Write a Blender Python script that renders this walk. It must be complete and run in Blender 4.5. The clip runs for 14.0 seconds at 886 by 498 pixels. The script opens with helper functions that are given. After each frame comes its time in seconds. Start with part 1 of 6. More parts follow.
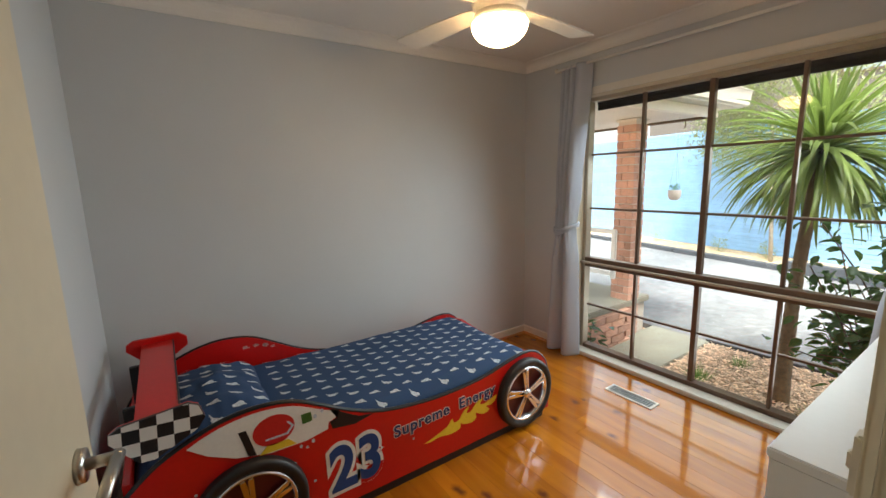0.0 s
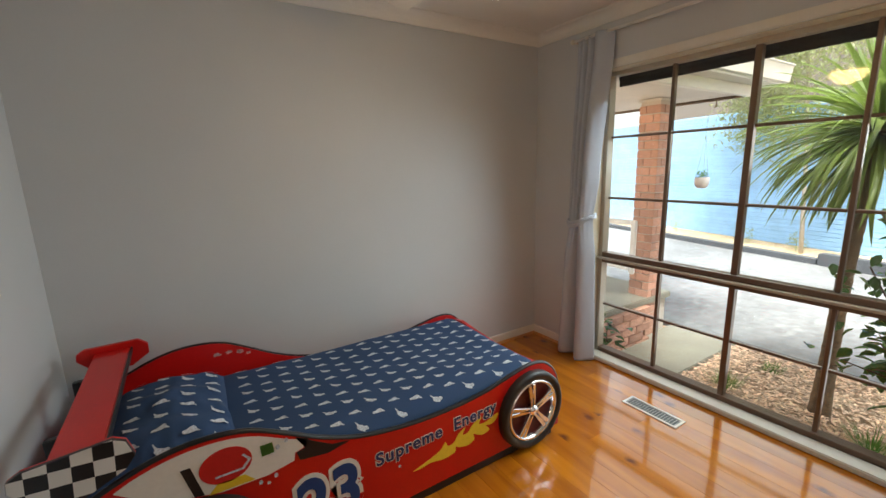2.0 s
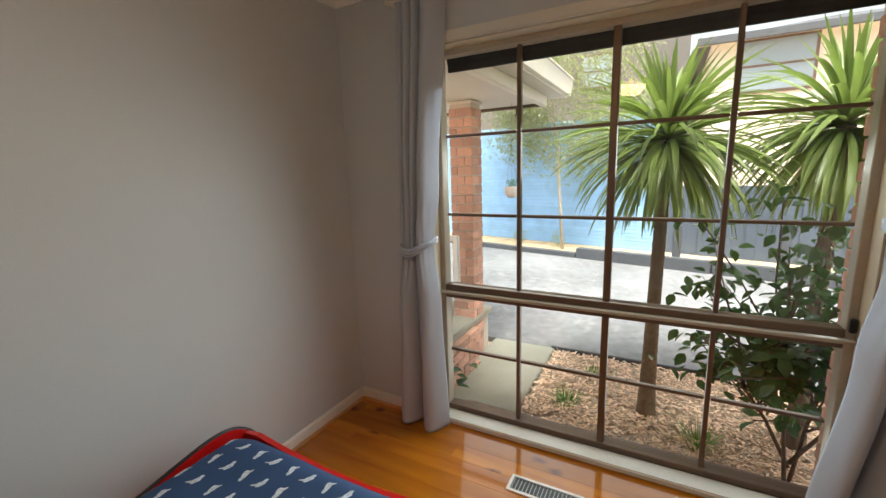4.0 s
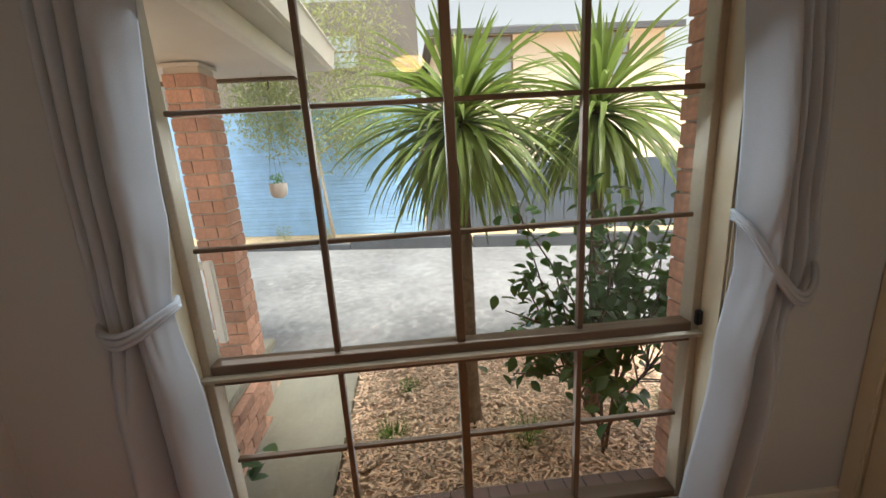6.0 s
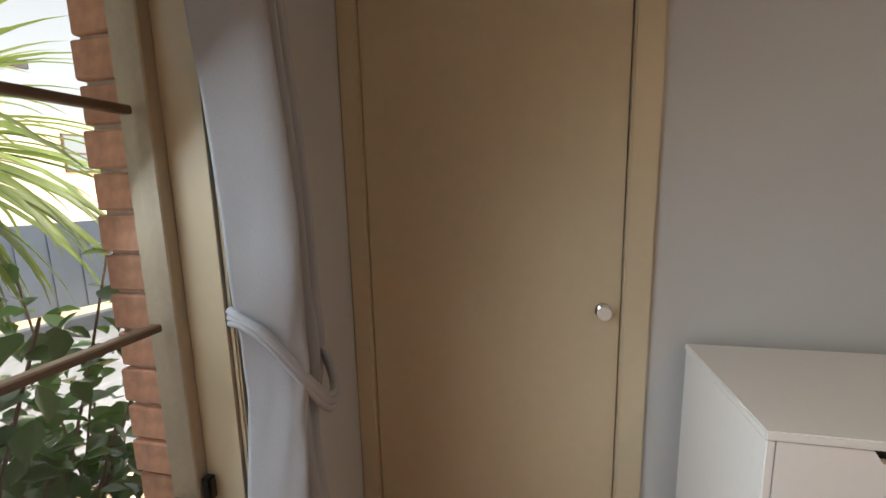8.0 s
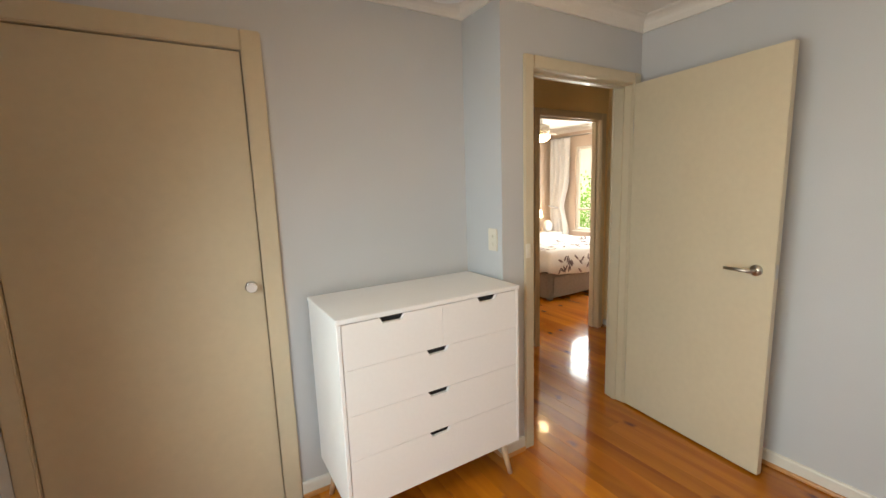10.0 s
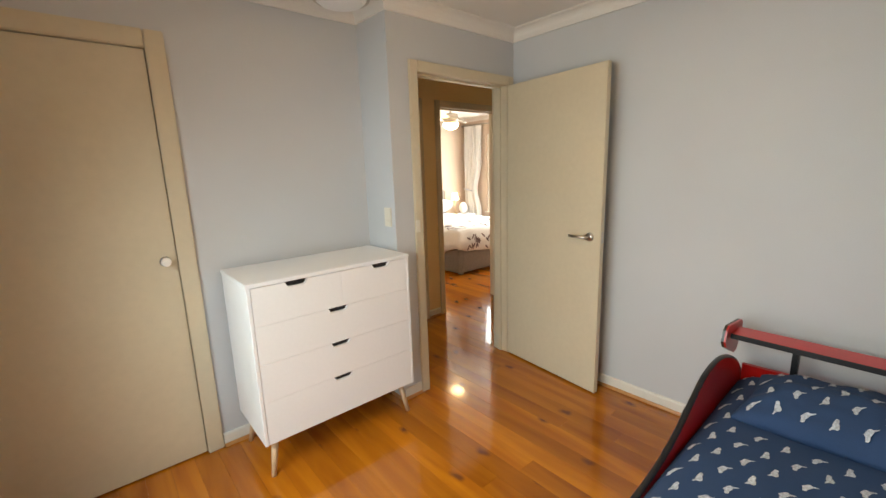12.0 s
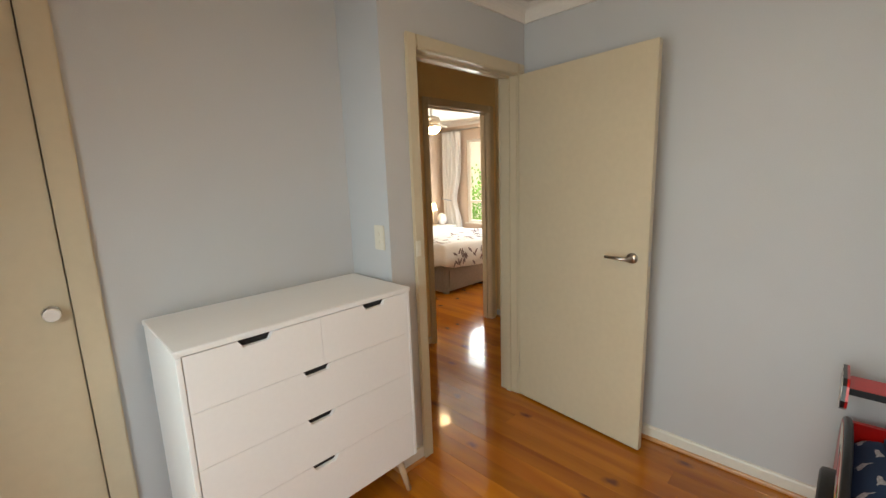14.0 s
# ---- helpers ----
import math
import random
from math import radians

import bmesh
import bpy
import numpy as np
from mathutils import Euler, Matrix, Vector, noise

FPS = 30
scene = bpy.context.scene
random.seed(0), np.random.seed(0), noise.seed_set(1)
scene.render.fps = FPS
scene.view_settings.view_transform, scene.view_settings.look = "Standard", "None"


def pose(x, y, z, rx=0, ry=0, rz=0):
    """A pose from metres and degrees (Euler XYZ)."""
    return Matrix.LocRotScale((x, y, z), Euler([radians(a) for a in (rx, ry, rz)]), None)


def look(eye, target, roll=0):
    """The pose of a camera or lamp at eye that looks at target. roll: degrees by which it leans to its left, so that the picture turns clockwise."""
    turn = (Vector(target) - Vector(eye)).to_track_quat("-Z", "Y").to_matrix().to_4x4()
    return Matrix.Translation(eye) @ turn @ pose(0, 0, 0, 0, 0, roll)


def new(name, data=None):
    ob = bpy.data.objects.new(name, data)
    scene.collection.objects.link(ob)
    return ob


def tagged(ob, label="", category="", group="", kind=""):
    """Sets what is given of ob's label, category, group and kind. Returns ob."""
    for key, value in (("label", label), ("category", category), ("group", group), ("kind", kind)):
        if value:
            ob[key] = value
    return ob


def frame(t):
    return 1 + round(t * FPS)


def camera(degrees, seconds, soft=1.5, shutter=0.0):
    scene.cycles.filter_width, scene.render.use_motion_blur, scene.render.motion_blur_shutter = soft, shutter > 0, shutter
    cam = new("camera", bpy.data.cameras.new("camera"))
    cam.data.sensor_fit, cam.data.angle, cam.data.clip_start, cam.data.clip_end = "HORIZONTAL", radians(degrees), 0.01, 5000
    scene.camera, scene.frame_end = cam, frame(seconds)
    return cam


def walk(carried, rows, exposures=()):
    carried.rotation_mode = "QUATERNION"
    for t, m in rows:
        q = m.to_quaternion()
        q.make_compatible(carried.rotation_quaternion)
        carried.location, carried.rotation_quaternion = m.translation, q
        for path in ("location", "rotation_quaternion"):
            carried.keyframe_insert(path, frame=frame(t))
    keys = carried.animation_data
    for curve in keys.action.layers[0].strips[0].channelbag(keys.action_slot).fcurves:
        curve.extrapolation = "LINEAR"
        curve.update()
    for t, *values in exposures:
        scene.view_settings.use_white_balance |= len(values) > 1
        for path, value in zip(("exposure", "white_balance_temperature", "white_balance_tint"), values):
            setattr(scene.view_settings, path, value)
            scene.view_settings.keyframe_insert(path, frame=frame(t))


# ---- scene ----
cam = camera(94.3, 14.0)
PATH = [
    (0, (-0.285, 0.105, 1.458), (0.824, 1.736, 1.125), -1.5),
    (0.5, (-0.293, 0.111, 1.46), (0.846, 1.721, 1.129), -1.7),
    (1, (-0.269, 0.119, 1.45), (0.845, 1.742, 1.098), -1.8),
    (1.5, (-0.135, 0.176, 1.463), (0.922, 1.83, 1.079), -1.7),
    (2, (-0.036, 0.307, 1.45), (1.011, 1.965, 1.059), -1.6),
    (2.5, (0.066, 0.549, 1.462), (1.19, 2.155, 1.064), -1.8),
    (3, (0.194, 0.767, 1.4), (1.503, 2.234, 1.032), -1.6),
    (3.5, (0.401, 0.935, 1.429), (1.918, 2.185, 1.056), -1.7),
    (4, (0.54, 1.102, 1.434), (2.264, 2.048, 1.066), -1.8),
    (4.2, (0.581, 1.173, 1.442), (2.371, 1.986, 1.073), -1.9),
    (6.3, (1.326, 1.475, 1.486), (3.233, 1.086, 1.024), -3.3),
    (6.5, (1.387, 1.474, 1.463), (3.25, 0.885, 1.035), -3.2),
    (7, (1.583, 1.358, 1.458), (3.189, 0.235, 1.058), -2.8),
    (7.5, (1.716, 1.189, 1.491), (2.862, -0.399, 1.089), -1.8),
    (8, (1.834, 1.142, 1.472), (2.27, -0.785, 1.157), -1.4),
    (8.5, (1.785, 1.204, 1.46), (1.688, -0.778, 1.208), -2.6),
    (9, (1.765, 1.38, 1.467), (1.273, -0.543, 1.225), -2.0),
    (9.2, (1.763, 1.472, 1.469), (1.154, -0.416, 1.217), -1.8),
    (11.3, (1.887, 2.097, 1.481), (0.566, 0.641, 1.112), -2.6),
    (11.5, (1.88, 2.141, 1.482), (0.57, 0.678, 1.103), -2.2),
    (12, (1.871, 2.211, 1.479), (0.596, 0.719, 1.091), -1.8),
    (12.5, (1.856, 2.208, 1.474), (0.601, 0.7, 1.087), -1.5),
    (13, (1.813, 2.076, 1.463), (0.539, 0.582, 1.086), -1.4),
    (13.5, (1.753, 1.846, 1.475), (0.425, 0.395, 1.115), -1.6),
    (14, (1.637, 1.646, 1.465), (0.241, 0.257, 1.117), -2.0),
]
EXPOSURES = [(0, 1.4, 6400, 2), (4.2, 1.15, 6600, 3), (6.4, 0.68, 6750, 5), (7.5, 0.55, 7100, 9), (8.0, 0.95, 6850, 7), (8.5, 1.4, 6850, 5), (9.2, 1.65, 6950, 4), (11.4, 1.8, 6850, 3), (12.5, 1.85, 6850, 3), (14, 1.5, 6850, 3)]
walk(cam, [(t, look(eye, target, roll)) for t, eye, target, roll in PATH], EXPOSURES)

# ---- world, sun, large lights ----
world = bpy.data.worlds.new("sky")
scene.world = world
world.use_nodes = True
wt = world.node_tree
sky = wt.nodes.new("ShaderNodeTexSky")
sky.sky_type = "NISHITA"
sky.sun_disc = False
sky.sun_elevation = radians(67)
sky.sun_rotation = radians(236)
sky.dust_density = 4.0
# thin bright cloud: most of the sky's colour washed out
grey, veil = wt.nodes.new("ShaderNodeRGBToBW"), wt.nodes.new("ShaderNodeMix")
veil.data_type = "RGBA"
veil.inputs["Factor"].default_value = 0.72
wt.links.new(sky.outputs[0], grey.inputs[0])
wt.links.new(sky.outputs[0], veil.inputs["A"])
cloud = wt.nodes.new("ShaderNodeMath")
cloud.operation, cloud.inputs[1].default_value = "MULTIPLY", 1.5
wt.links.new(grey.outputs[0], cloud.inputs[0])
wt.links.new(cloud.outputs[0], veil.inputs["B"])
wt.links.new(veil.outputs["Result"], wt.nodes["Background"].inputs[0])
wt.nodes["Background"].inputs[1].default_value = 0.15


def lamp(name, kind, m, energy, colour=(1, 1, 1), **more):
    data = bpy.data.lights.new(name, kind)
    data.energy, data.color = energy, colour
    if "angle" in more:
        data.angle = more["angle"]
    if "size" in more:
        data.shape, data.size, data.size_y = "RECTANGLE", more["size"][0], more["size"][1]
    if "spread" in more:
        data.spread = more["spread"]
    if "radius" in more:
        data.shadow_soft_size = more["radius"]
    ob = new(name, data)
    ob.matrix_world = m
    return ob


lamp("window_daylight", "AREA", look((2.525, 1.335, 0.95), (0.35, 1.40, 0.55)), 5.0, (0.87, 0.94, 1.0), size=(1.66, 1.6), spread=radians(140))
lamp("window_skylight", "AREA", look((2.56, 1.335, 1.62), (1.40, 1.40, 0.55)), 5.0, (0.85, 0.93, 1.0), size=(1.62, 0.62), spread=radians(134))
lamp("far_window_daylight", "AREA", look((-3.93, -2.4, 1.35), (-1.0, -2.4, 1.1)), 22.0, (0.95, 0.97, 1.0), size=(1.7, 1.4))
lamp("sun", "SUN", look((-0.7, -1.5, 12), (3, 1, 1.5)), 3.9, (1.0, 0.96, 0.90), angle=radians(26))


# ---- materials ----
def shader(name, colour=(0.8, 0.8, 0.8), rough=0.5, metal=0.0, grain=0.0, scale=40.0, bump=0.0, stain=0.0, stain_scale=2.0,
           coat=0.0, object_vary=0.0, island_vary=0.0, emit=None, strength=0.0):
    """A paint-like surface with colour variation at two scales and fine relief."""
    m = bpy.data.materials.new(name)
    m.use_nodes = True
    nt = m.node_tree
    b = nt.nodes["Principled BSDF"]
    b.inputs["Roughness"].default_value = rough
    b.inputs["Metallic"].default_value = metal
    b.inputs["Coat Weight"].default_value = coat
    b.inputs["Coat Roughness"].default_value = 0.06
    b.inputs["Base Color"].default_value = (*colour, 1)
    if emit:
        b.inputs["Emission Color"].default_value = (*emit, 1)
        b.inputs["Emission Strength"].default_value = strength
    co = nt.nodes.new("ShaderNodeTexCoord")
    last = None

    def vary(value, amount, low, high):
        nonlocal last
        ramp = nt.nodes.new("ShaderNodeMapRange")
        ramp.inputs[1].default_value, ramp.inputs[2].default_value = low, high
        ramp.inputs[3].default_value, ramp.inputs[4].default_value = 1 - amount, 1 + amount
        nt.links.new(value, ramp.inputs[0])
        mul = nt.nodes.new("ShaderNodeVectorMath")
        mul.operation = "SCALE"
        if last is None:
            mul.inputs[0].default_value = colour
        else:
            nt.links.new(last, mul.inputs[0])
        nt.links.new(ramp.outputs[0], mul.inputs["Scale"])
        last = mul.outputs[0]

    fine = nt.nodes.new("ShaderNodeTexNoise")
    fine.inputs["Scale"].default_value, fine.inputs["Detail"].default_value = scale, 5
    nt.links.new(co.outputs["Object"], fine.inputs["Vector"])
    if grain:
        vary(fine.outputs[0], grain, 0.3, 0.7)
    if stain:
        big = nt.nodes.new("ShaderNodeTexNoise")
        big.inputs["Scale"].default_value, big.inputs["Detail"].default_value = stain_scale, 3
        nt.links.new(co.outputs["Object"], big.inputs["Vector"])
        vary(big.outputs[0], stain, 0.3, 0.7)
    if object_vary:
        info = nt.nodes.new("ShaderNodeObjectInfo")
        vary(info.outputs["Random"], object_vary, 0, 1)
    if island_vary:
        geo = nt.nodes.new("ShaderNodeNewGeometry")
        vary(geo.outputs["Random Per Island"], island_vary, 0, 1)
    if last is not None:
        nt.links.new(last, b.inputs["Base Color"])
    if bump:
        bn = nt.nodes.new("ShaderNodeBump")
        bn.inputs["Strength"].default_value, bn.inputs["Distance"].default_value = bump, 0.004
        nt.links.new(fine.outputs[0], bn.inputs["Height"])
        nt.links.new(bn.outputs[0], b.inputs["Normal"])
    return m


WALL = shader("wall_paint", (0.55, 0.57, 0.59), 0.55, grain=0.015, scale=220, bump=0.12, stain=0.03, stain_scale=1.3)
CEIL = shader("ceiling_paint", (0.78, 0.76, 0.72), 0.7, grain=0.02, scale=120, bump=0.08, stain=0.02)
CREAM = shader("cream_gloss_paint", (0.62, 0.55, 0.405), 0.32, grain=0.02, scale=30, bump=0.05, stain=0.03)
SKIRT = shader("skirting_paint", (0.72, 0.69, 0.62), 0.35, grain=0.02, scale=40, stain=0.04)
WHITE = shader("white_laminate", (0.86, 0.87, 0.88), 0.38, grain=0.01, scale=60, stain=0.012)
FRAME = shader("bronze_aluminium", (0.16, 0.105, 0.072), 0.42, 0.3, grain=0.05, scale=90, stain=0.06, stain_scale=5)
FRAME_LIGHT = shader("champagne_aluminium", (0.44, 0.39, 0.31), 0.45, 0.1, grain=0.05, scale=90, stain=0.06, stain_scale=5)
RED = shader("red_gloss_paint", (0.56, 0.008, 0.007), 0.28, grain=0.04, scale=70, stain=0.06, stain_scale=3, coat=0.15)
BLACK = shader("black_plastic", (0.012, 0.012, 0.014), 0.35, grain=0.1, scale=120)
CHROME = shader("chrome", (0.82, 0.82, 0.84), 0.12, 1.0, grain=0.02, scale=30)
STEEL = shader("satin_steel", (0.55, 0.52, 0.48), 0.3, 1.0, grain=0.03, scale=200)
BRICK = shader("brick", (0.60, 0.35, 0.26), 0.85, grain=0.16, scale=45, bump=0.5, stain=0.06, stain_scale=9, object_vary=0.22)
MORTAR = shader("mortar", (0.58, 0.52, 0.45), 0.95, grain=0.12, scale=80, bump=0.5, stain=0.1)
PORCH = shader("porch_concrete", (0.34, 0.33, 0.27), 0.75, grain=0.08, scale=40, bump=0.15, stain=0.12, stain_scale=2.5)
FABRIC = shader("grey_curtain_cloth", (0.43, 0.465, 0.535), 0.9, grain=0.05, scale=400, bump=0.25, stain=0.02)
NAVY = shader("navy_sheet", (0.021, 0.056, 0.140), 0.85, grain=0.08, scale=300, bump=0.2, stain=0.05)
WOOD = shader("pale_beech", (0.62, 0.45, 0.28), 0.45, grain=0.08, scale=30, stain=0.05)
MULCH = shader("mulch_soil", (0.56, 0.40, 0.28), 0.95, grain=0.3, scale=60, bump=0.8)
GLASS = bpy.data.materials.new("window_glass")
GLASS.use_nodes = True
gt = GLASS.node_tree
gt.nodes.remove(gt.nodes["Principled BSDF"])
clear, gloss, mix, tilt, power, span = (gt.nodes.new(n) for n in ("ShaderNodeBsdfTransparent", "ShaderNodeBsdfGlossy", "ShaderNodeMixShader", "ShaderNodeLayerWeight", "ShaderNodeMath", "ShaderNodeMapRange"))
gloss.inputs["Roughness"].default_value = 0.01
tilt.inputs[0].default_value = 0.5
power.operation, power.inputs[1].default_value = "POWER", 4.0
span.inputs[3].default_value, span.inputs[4].default_value = 0.022, 0.8
gt.links.new(tilt.outputs["Facing"], power.inputs[0])
gt.links.new(power.outputs[0], span.inputs[0])
gt.links.new(span.outputs[0], mix.inputs[0])
gt.links.new(clear.outputs[0], mix.inputs[1])
gt.links.new(gloss.outputs[0], mix.inputs[2])
gt.links.new(mix.outputs[0], gt.nodes["Material Output"].inputs[0])



def boards_material():
    """Varnished pine: long grain, knots, and a tone of its own for every board."""
    m = bpy.data.materials.new("varnished_pine")
    m.use_nodes = True
    nt = m.node_tree
    b = nt.nodes["Principled BSDF"]
    link = nt.links.new

    def node(kind, **values):
        n = nt.nodes.new(kind)
        for k, v in values.items():
            n.inputs[k].default_value = v
        return n

    geo, info = node("ShaderNodeNewGeometry"), node("ShaderNodeObjectInfo")
    shift = node("ShaderNodeVectorMath")
    shift.operation = "MULTIPLY_ADD"
    shift.inputs[1].default_value = (0, 7.0, 3.0)
    link(info.outputs["Random"], shift.inputs[0])
    link(geo.outputs["Position"], shift.inputs[2])
    stretch = node("ShaderNodeMapping", Scale=(9.0, 0.9, 9.0))
    link(shift.outputs[0], stretch.inputs[0])
    grain = node("ShaderNodeTexNoise", Scale=1.0, Detail=6.0, Distortion=0.6)
    link(stretch.outputs[0], grain.inputs["Vector"])
    ramp = nt.nodes.new("ShaderNodeValToRGB")
    ramp.color_ramp.elements[0].position, ramp.color_ramp.elements[0].color = 0.28, (0.30, 0.078, 0.005, 1)
    ramp.color_ramp.elements[1].position, ramp.color_ramp.elements[1].color = 0.70, (0.58, 0.205, 0.011, 1)
    link(grain.outputs[0], ramp.inputs[0])
    tone = node("ShaderNodeMapRange")
    tone.inputs[3].default_value, tone.inputs[4].default_value = 0.82, 1.10
    link(info.outputs["Random"], tone.inputs[0])
    toned = node("ShaderNodeVectorMath")
    toned.operation = "SCALE"
    link(ramp.outputs[0], toned.inputs[0])
    link(tone.outputs[0], toned.inputs["Scale"])
    squash = node("ShaderNodeMapping", Scale=(3.0, 1.7, 1.0))
    wobble = node("ShaderNodeTexNoise", Scale=14.0, Detail=2.0)
    link(shift.outputs[0], wobble.inputs["Vector"])
    bent = node("ShaderNodeVectorMath")
    bent.operation = "MULTIPLY_ADD"
    bent.inputs[1].default_value = (0.05, 0.05, 0.0)
    link(wobble.outputs["Color"], bent.inputs[0])
    link(shift.outputs[0], bent.inputs[2])
    link(bent.outputs[0], squash.inputs[0])
    knots = node("ShaderNodeTexVoronoi", Scale=1.0, Randomness=1.0)
    knots.voronoi_dimensions = "2D"
    link(squash.outputs[0], knots.inputs["Vector"])
    rim = node("ShaderNodeMapRange")
    rim.inputs[1].default_value, rim.inputs[2].default_value = 0.022, 0.085
    link(knots.outputs["Distance"], rim.inputs[0])
    mix = node("ShaderNodeMix")
    mix.data_type = "RGBA"
    mix.inputs["A"].default_value = (0.15, 0.042, 0.012, 1)
    link(rim.outputs[0], mix.inputs["Factor"])
    link(toned.outputs[0], mix.inputs["B"])
    link(mix.outputs["Result"], b.inputs["Base Color"])
    wave = node("ShaderNodeTexNoise", Scale=7.0, Detail=2.0)
    link(geo.outputs["Position"], wave.inputs["Vector"])
    bump = node("ShaderNodeBump", Strength=0.16, Distance=0.006)
    link(wave.outputs[0], bump.inputs["Height"])
    ripple_map = node("ShaderNodeMapping", Scale=(26.0, 52.0, 26.0))
    link(geo.outputs["Position"], ripple_map.inputs[0])
    ripple = node("ShaderNodeTexNoise", Scale=1.0, Detail=1.5)
    link(ripple_map.outputs[0], ripple.inputs["Vector"])
    fine = node("ShaderNodeBump", Strength=0.10, Distance=0.0016)
    link(ripple.outputs[0], fine.inputs["Height"])
    link(bump.outputs[0], fine.inputs["Normal"])
    link(fine.outputs[0], b.inputs["Normal"])
    b.inputs["Roughness"].default_value = 0.15
    b.inputs["Coat Weight"].default_value = 0.55
    b.inputs["Specular IOR Level"].default_value = 0.3
    b.inputs["Coat Roughness"].default_value = 0.035
    return m


def checker_material():
    m = bpy.data.materials.new("chequered_print")
    m.use_nodes = True
    nt = m.node_tree
    co, ch, mp = nt.nodes.new("ShaderNodeTexCoord"), nt.nodes.new("ShaderNodeTexChecker"), nt.nodes.new("ShaderNodeMapping")
    mp.inputs["Rotation"].default_value = (0, radians(-4), 0)
    mp.inputs["Location"].default_value = (0.003, 0.5, 0.009)
    ch.inputs["Color1"].default_value, ch.inputs["Color2"].default_value = (0.75, 0.74, 0.70, 1), (0.012, 0.012, 0.014, 1)
    ch.inputs["Scale"].default_value = 1 / 0.047
    nt.links.new(co.outputs["Object"], mp.inputs[0])
    nt.links.new(mp.outputs[0], ch.inputs["Vector"])
    nt.links.new(ch.outputs[0], nt.nodes["Principled BSDF"].inputs["Base Color"])
    nt.nodes["Principled BSDF"].inputs["Roughness"].default_value = 0.3
    return m


def drive_material():
    """Old concrete with pale worn blotches."""
    m = shader("worn_concrete", (0.19, 0.19, 0.195), 0.55, grain=0.22, scale=9, bump=0.35, stain=0.28, stain_scale=0.8)
    nt = m.node_tree
    b = nt.nodes["Principled BSDF"]
    co, no, mr, mx = (nt.nodes.new(n) for n in ("ShaderNodeTexCoord", "ShaderNodeTexNoise", "ShaderNodeMapRange", "ShaderNodeMix"))
    no.inputs["Scale"].default_value, no.inputs["Detail"].default_value, no.inputs["Distortion"].default_value = 3.4, 9, 1.6
    no.inputs["Roughness"].default_value = 0.66
    mr.inputs[1].default_value, mr.inputs[2].default_value = 0.56, 0.74
    mx.data_type = "RGBA"
    mx.inputs["B"].default_value = (0.34, 0.335, 0.33, 1)
    old = b.inputs["Base Color"].links[0].from_socket
    nt.links.new(co.outputs["Object"], no.inputs["Vector"])
    nt.links.new(no.outputs[0], mr.inputs[0])
    nt.links.new(mr.outputs[0], mx.inputs["Factor"])
    nt.links.new(old, mx.inputs["A"])
    nt.links.new(mx.outputs["Result"], b.inputs["Base Color"])
    return m


FLOOR = boards_material()
CHECK = checker_material()
BLUE = shader("blue_painted_brick", (0.30, 0.52, 0.80), 0.45, grain=0.08, scale=5, bump=0.3, stain=0.10, stain_scale=0.7, object_vary=0.05)
CONCRETE = drive_material()
LEAF_PALM = shader("palm_leaf", (0.18, 0.24, 0.070), 0.42, grain=0.15, scale=25, object_vary=0.35)
LEAF_DARK = shader("glossy_leaf", (0.070, 0.130, 0.058), 0.22, grain=0.12, scale=40, object_vary=0.4)
LEAF_GUM = shader("gum_leaf", (0.28, 0.32, 0.19), 0.6, grain=0.1, scale=30, island_vary=0.35)
LEAF_HEDGE = shader("hedge_leaf", (0.08, 0.20, 0.04), 0.5, grain=0.1, scale=30, island_vary=0.4)


def thin_leaf(m, colour, share):
    """Lets light through a leaf."""
    nt = m.node_tree
    out, b = nt.nodes["Material Output"], nt.nodes["Principled BSDF"]
    t, mx = nt.nodes.new("ShaderNodeBsdfTranslucent"), nt.nodes.new("ShaderNodeMixShader")
    t.inputs[0].default_value, mx.inputs[0].default_value = (*colour, 1), share
    nt.links.new(b.outputs[0], mx.inputs[1])
    nt.links.new(t.outputs[0], mx.inputs[2])
    nt.links.new(mx.outputs[0], out.inputs[0])


thin_leaf(LEAF_PALM, (0.26, 0.36, 0.08), 0.28)
thin_leaf(LEAF_DARK, (0.14, 0.28, 0.05), 0.25)
thin_leaf(LEAF_GUM, (0.45, 0.48, 0.16), 0.40)
thin_leaf(LEAF_HEDGE, (0.25, 0.50, 0.08), 0.40)
BARK = shader("grey_bark", (0.18, 0.132, 0.085), 0.9, grain=0.25, scale=35, bump=0.7, stain=0.15, stain_scale=5)
TWIG = shader("brown_twig", (0.13, 0.09, 0.06), 0.85, grain=0.2, scale=60, bump=0.4)
CHIP = shader("wood_chip", (0.80, 0.60, 0.44), 0.85, grain=0.15, scale=60, object_vary=0.4)
CHIPS = shader("wood_chips", (0.80, 0.60, 0.44), 0.85, grain=0.15, scale=60, island_vary=0.45)
STRAW = shader("dry_straw_mulch", (0.52, 0.39, 0.24), 0.95, grain=0.35, scale=30, bump=0.8, stain=0.2)
KERB = shader("dark_sleeper", (0.075, 0.08, 0.09), 0.8, grain=0.12, scale=25, bump=0.3, stain=0.12)
SOFFIT = shader("soffit_sheet", (0.62, 0.58, 0.52), 0.7, grain=0.03, scale=30, stain=0.05)
FASCIA = shader("cream_fascia", (0.72, 0.68, 0.60), 0.5, grain=0.03, scale=30, stain=0.06)
RENDERED = shader("beige_render", (0.84, 0.75, 0.62), 0.8, grain=0.06, scale=20, bump=0.2, stain=0.08, stain_scale=0.6)
ROOF = shader("dark_roof_tile", (0.09, 0.095, 0.105), 0.7, grain=0.15, scale=12, bump=0.3)
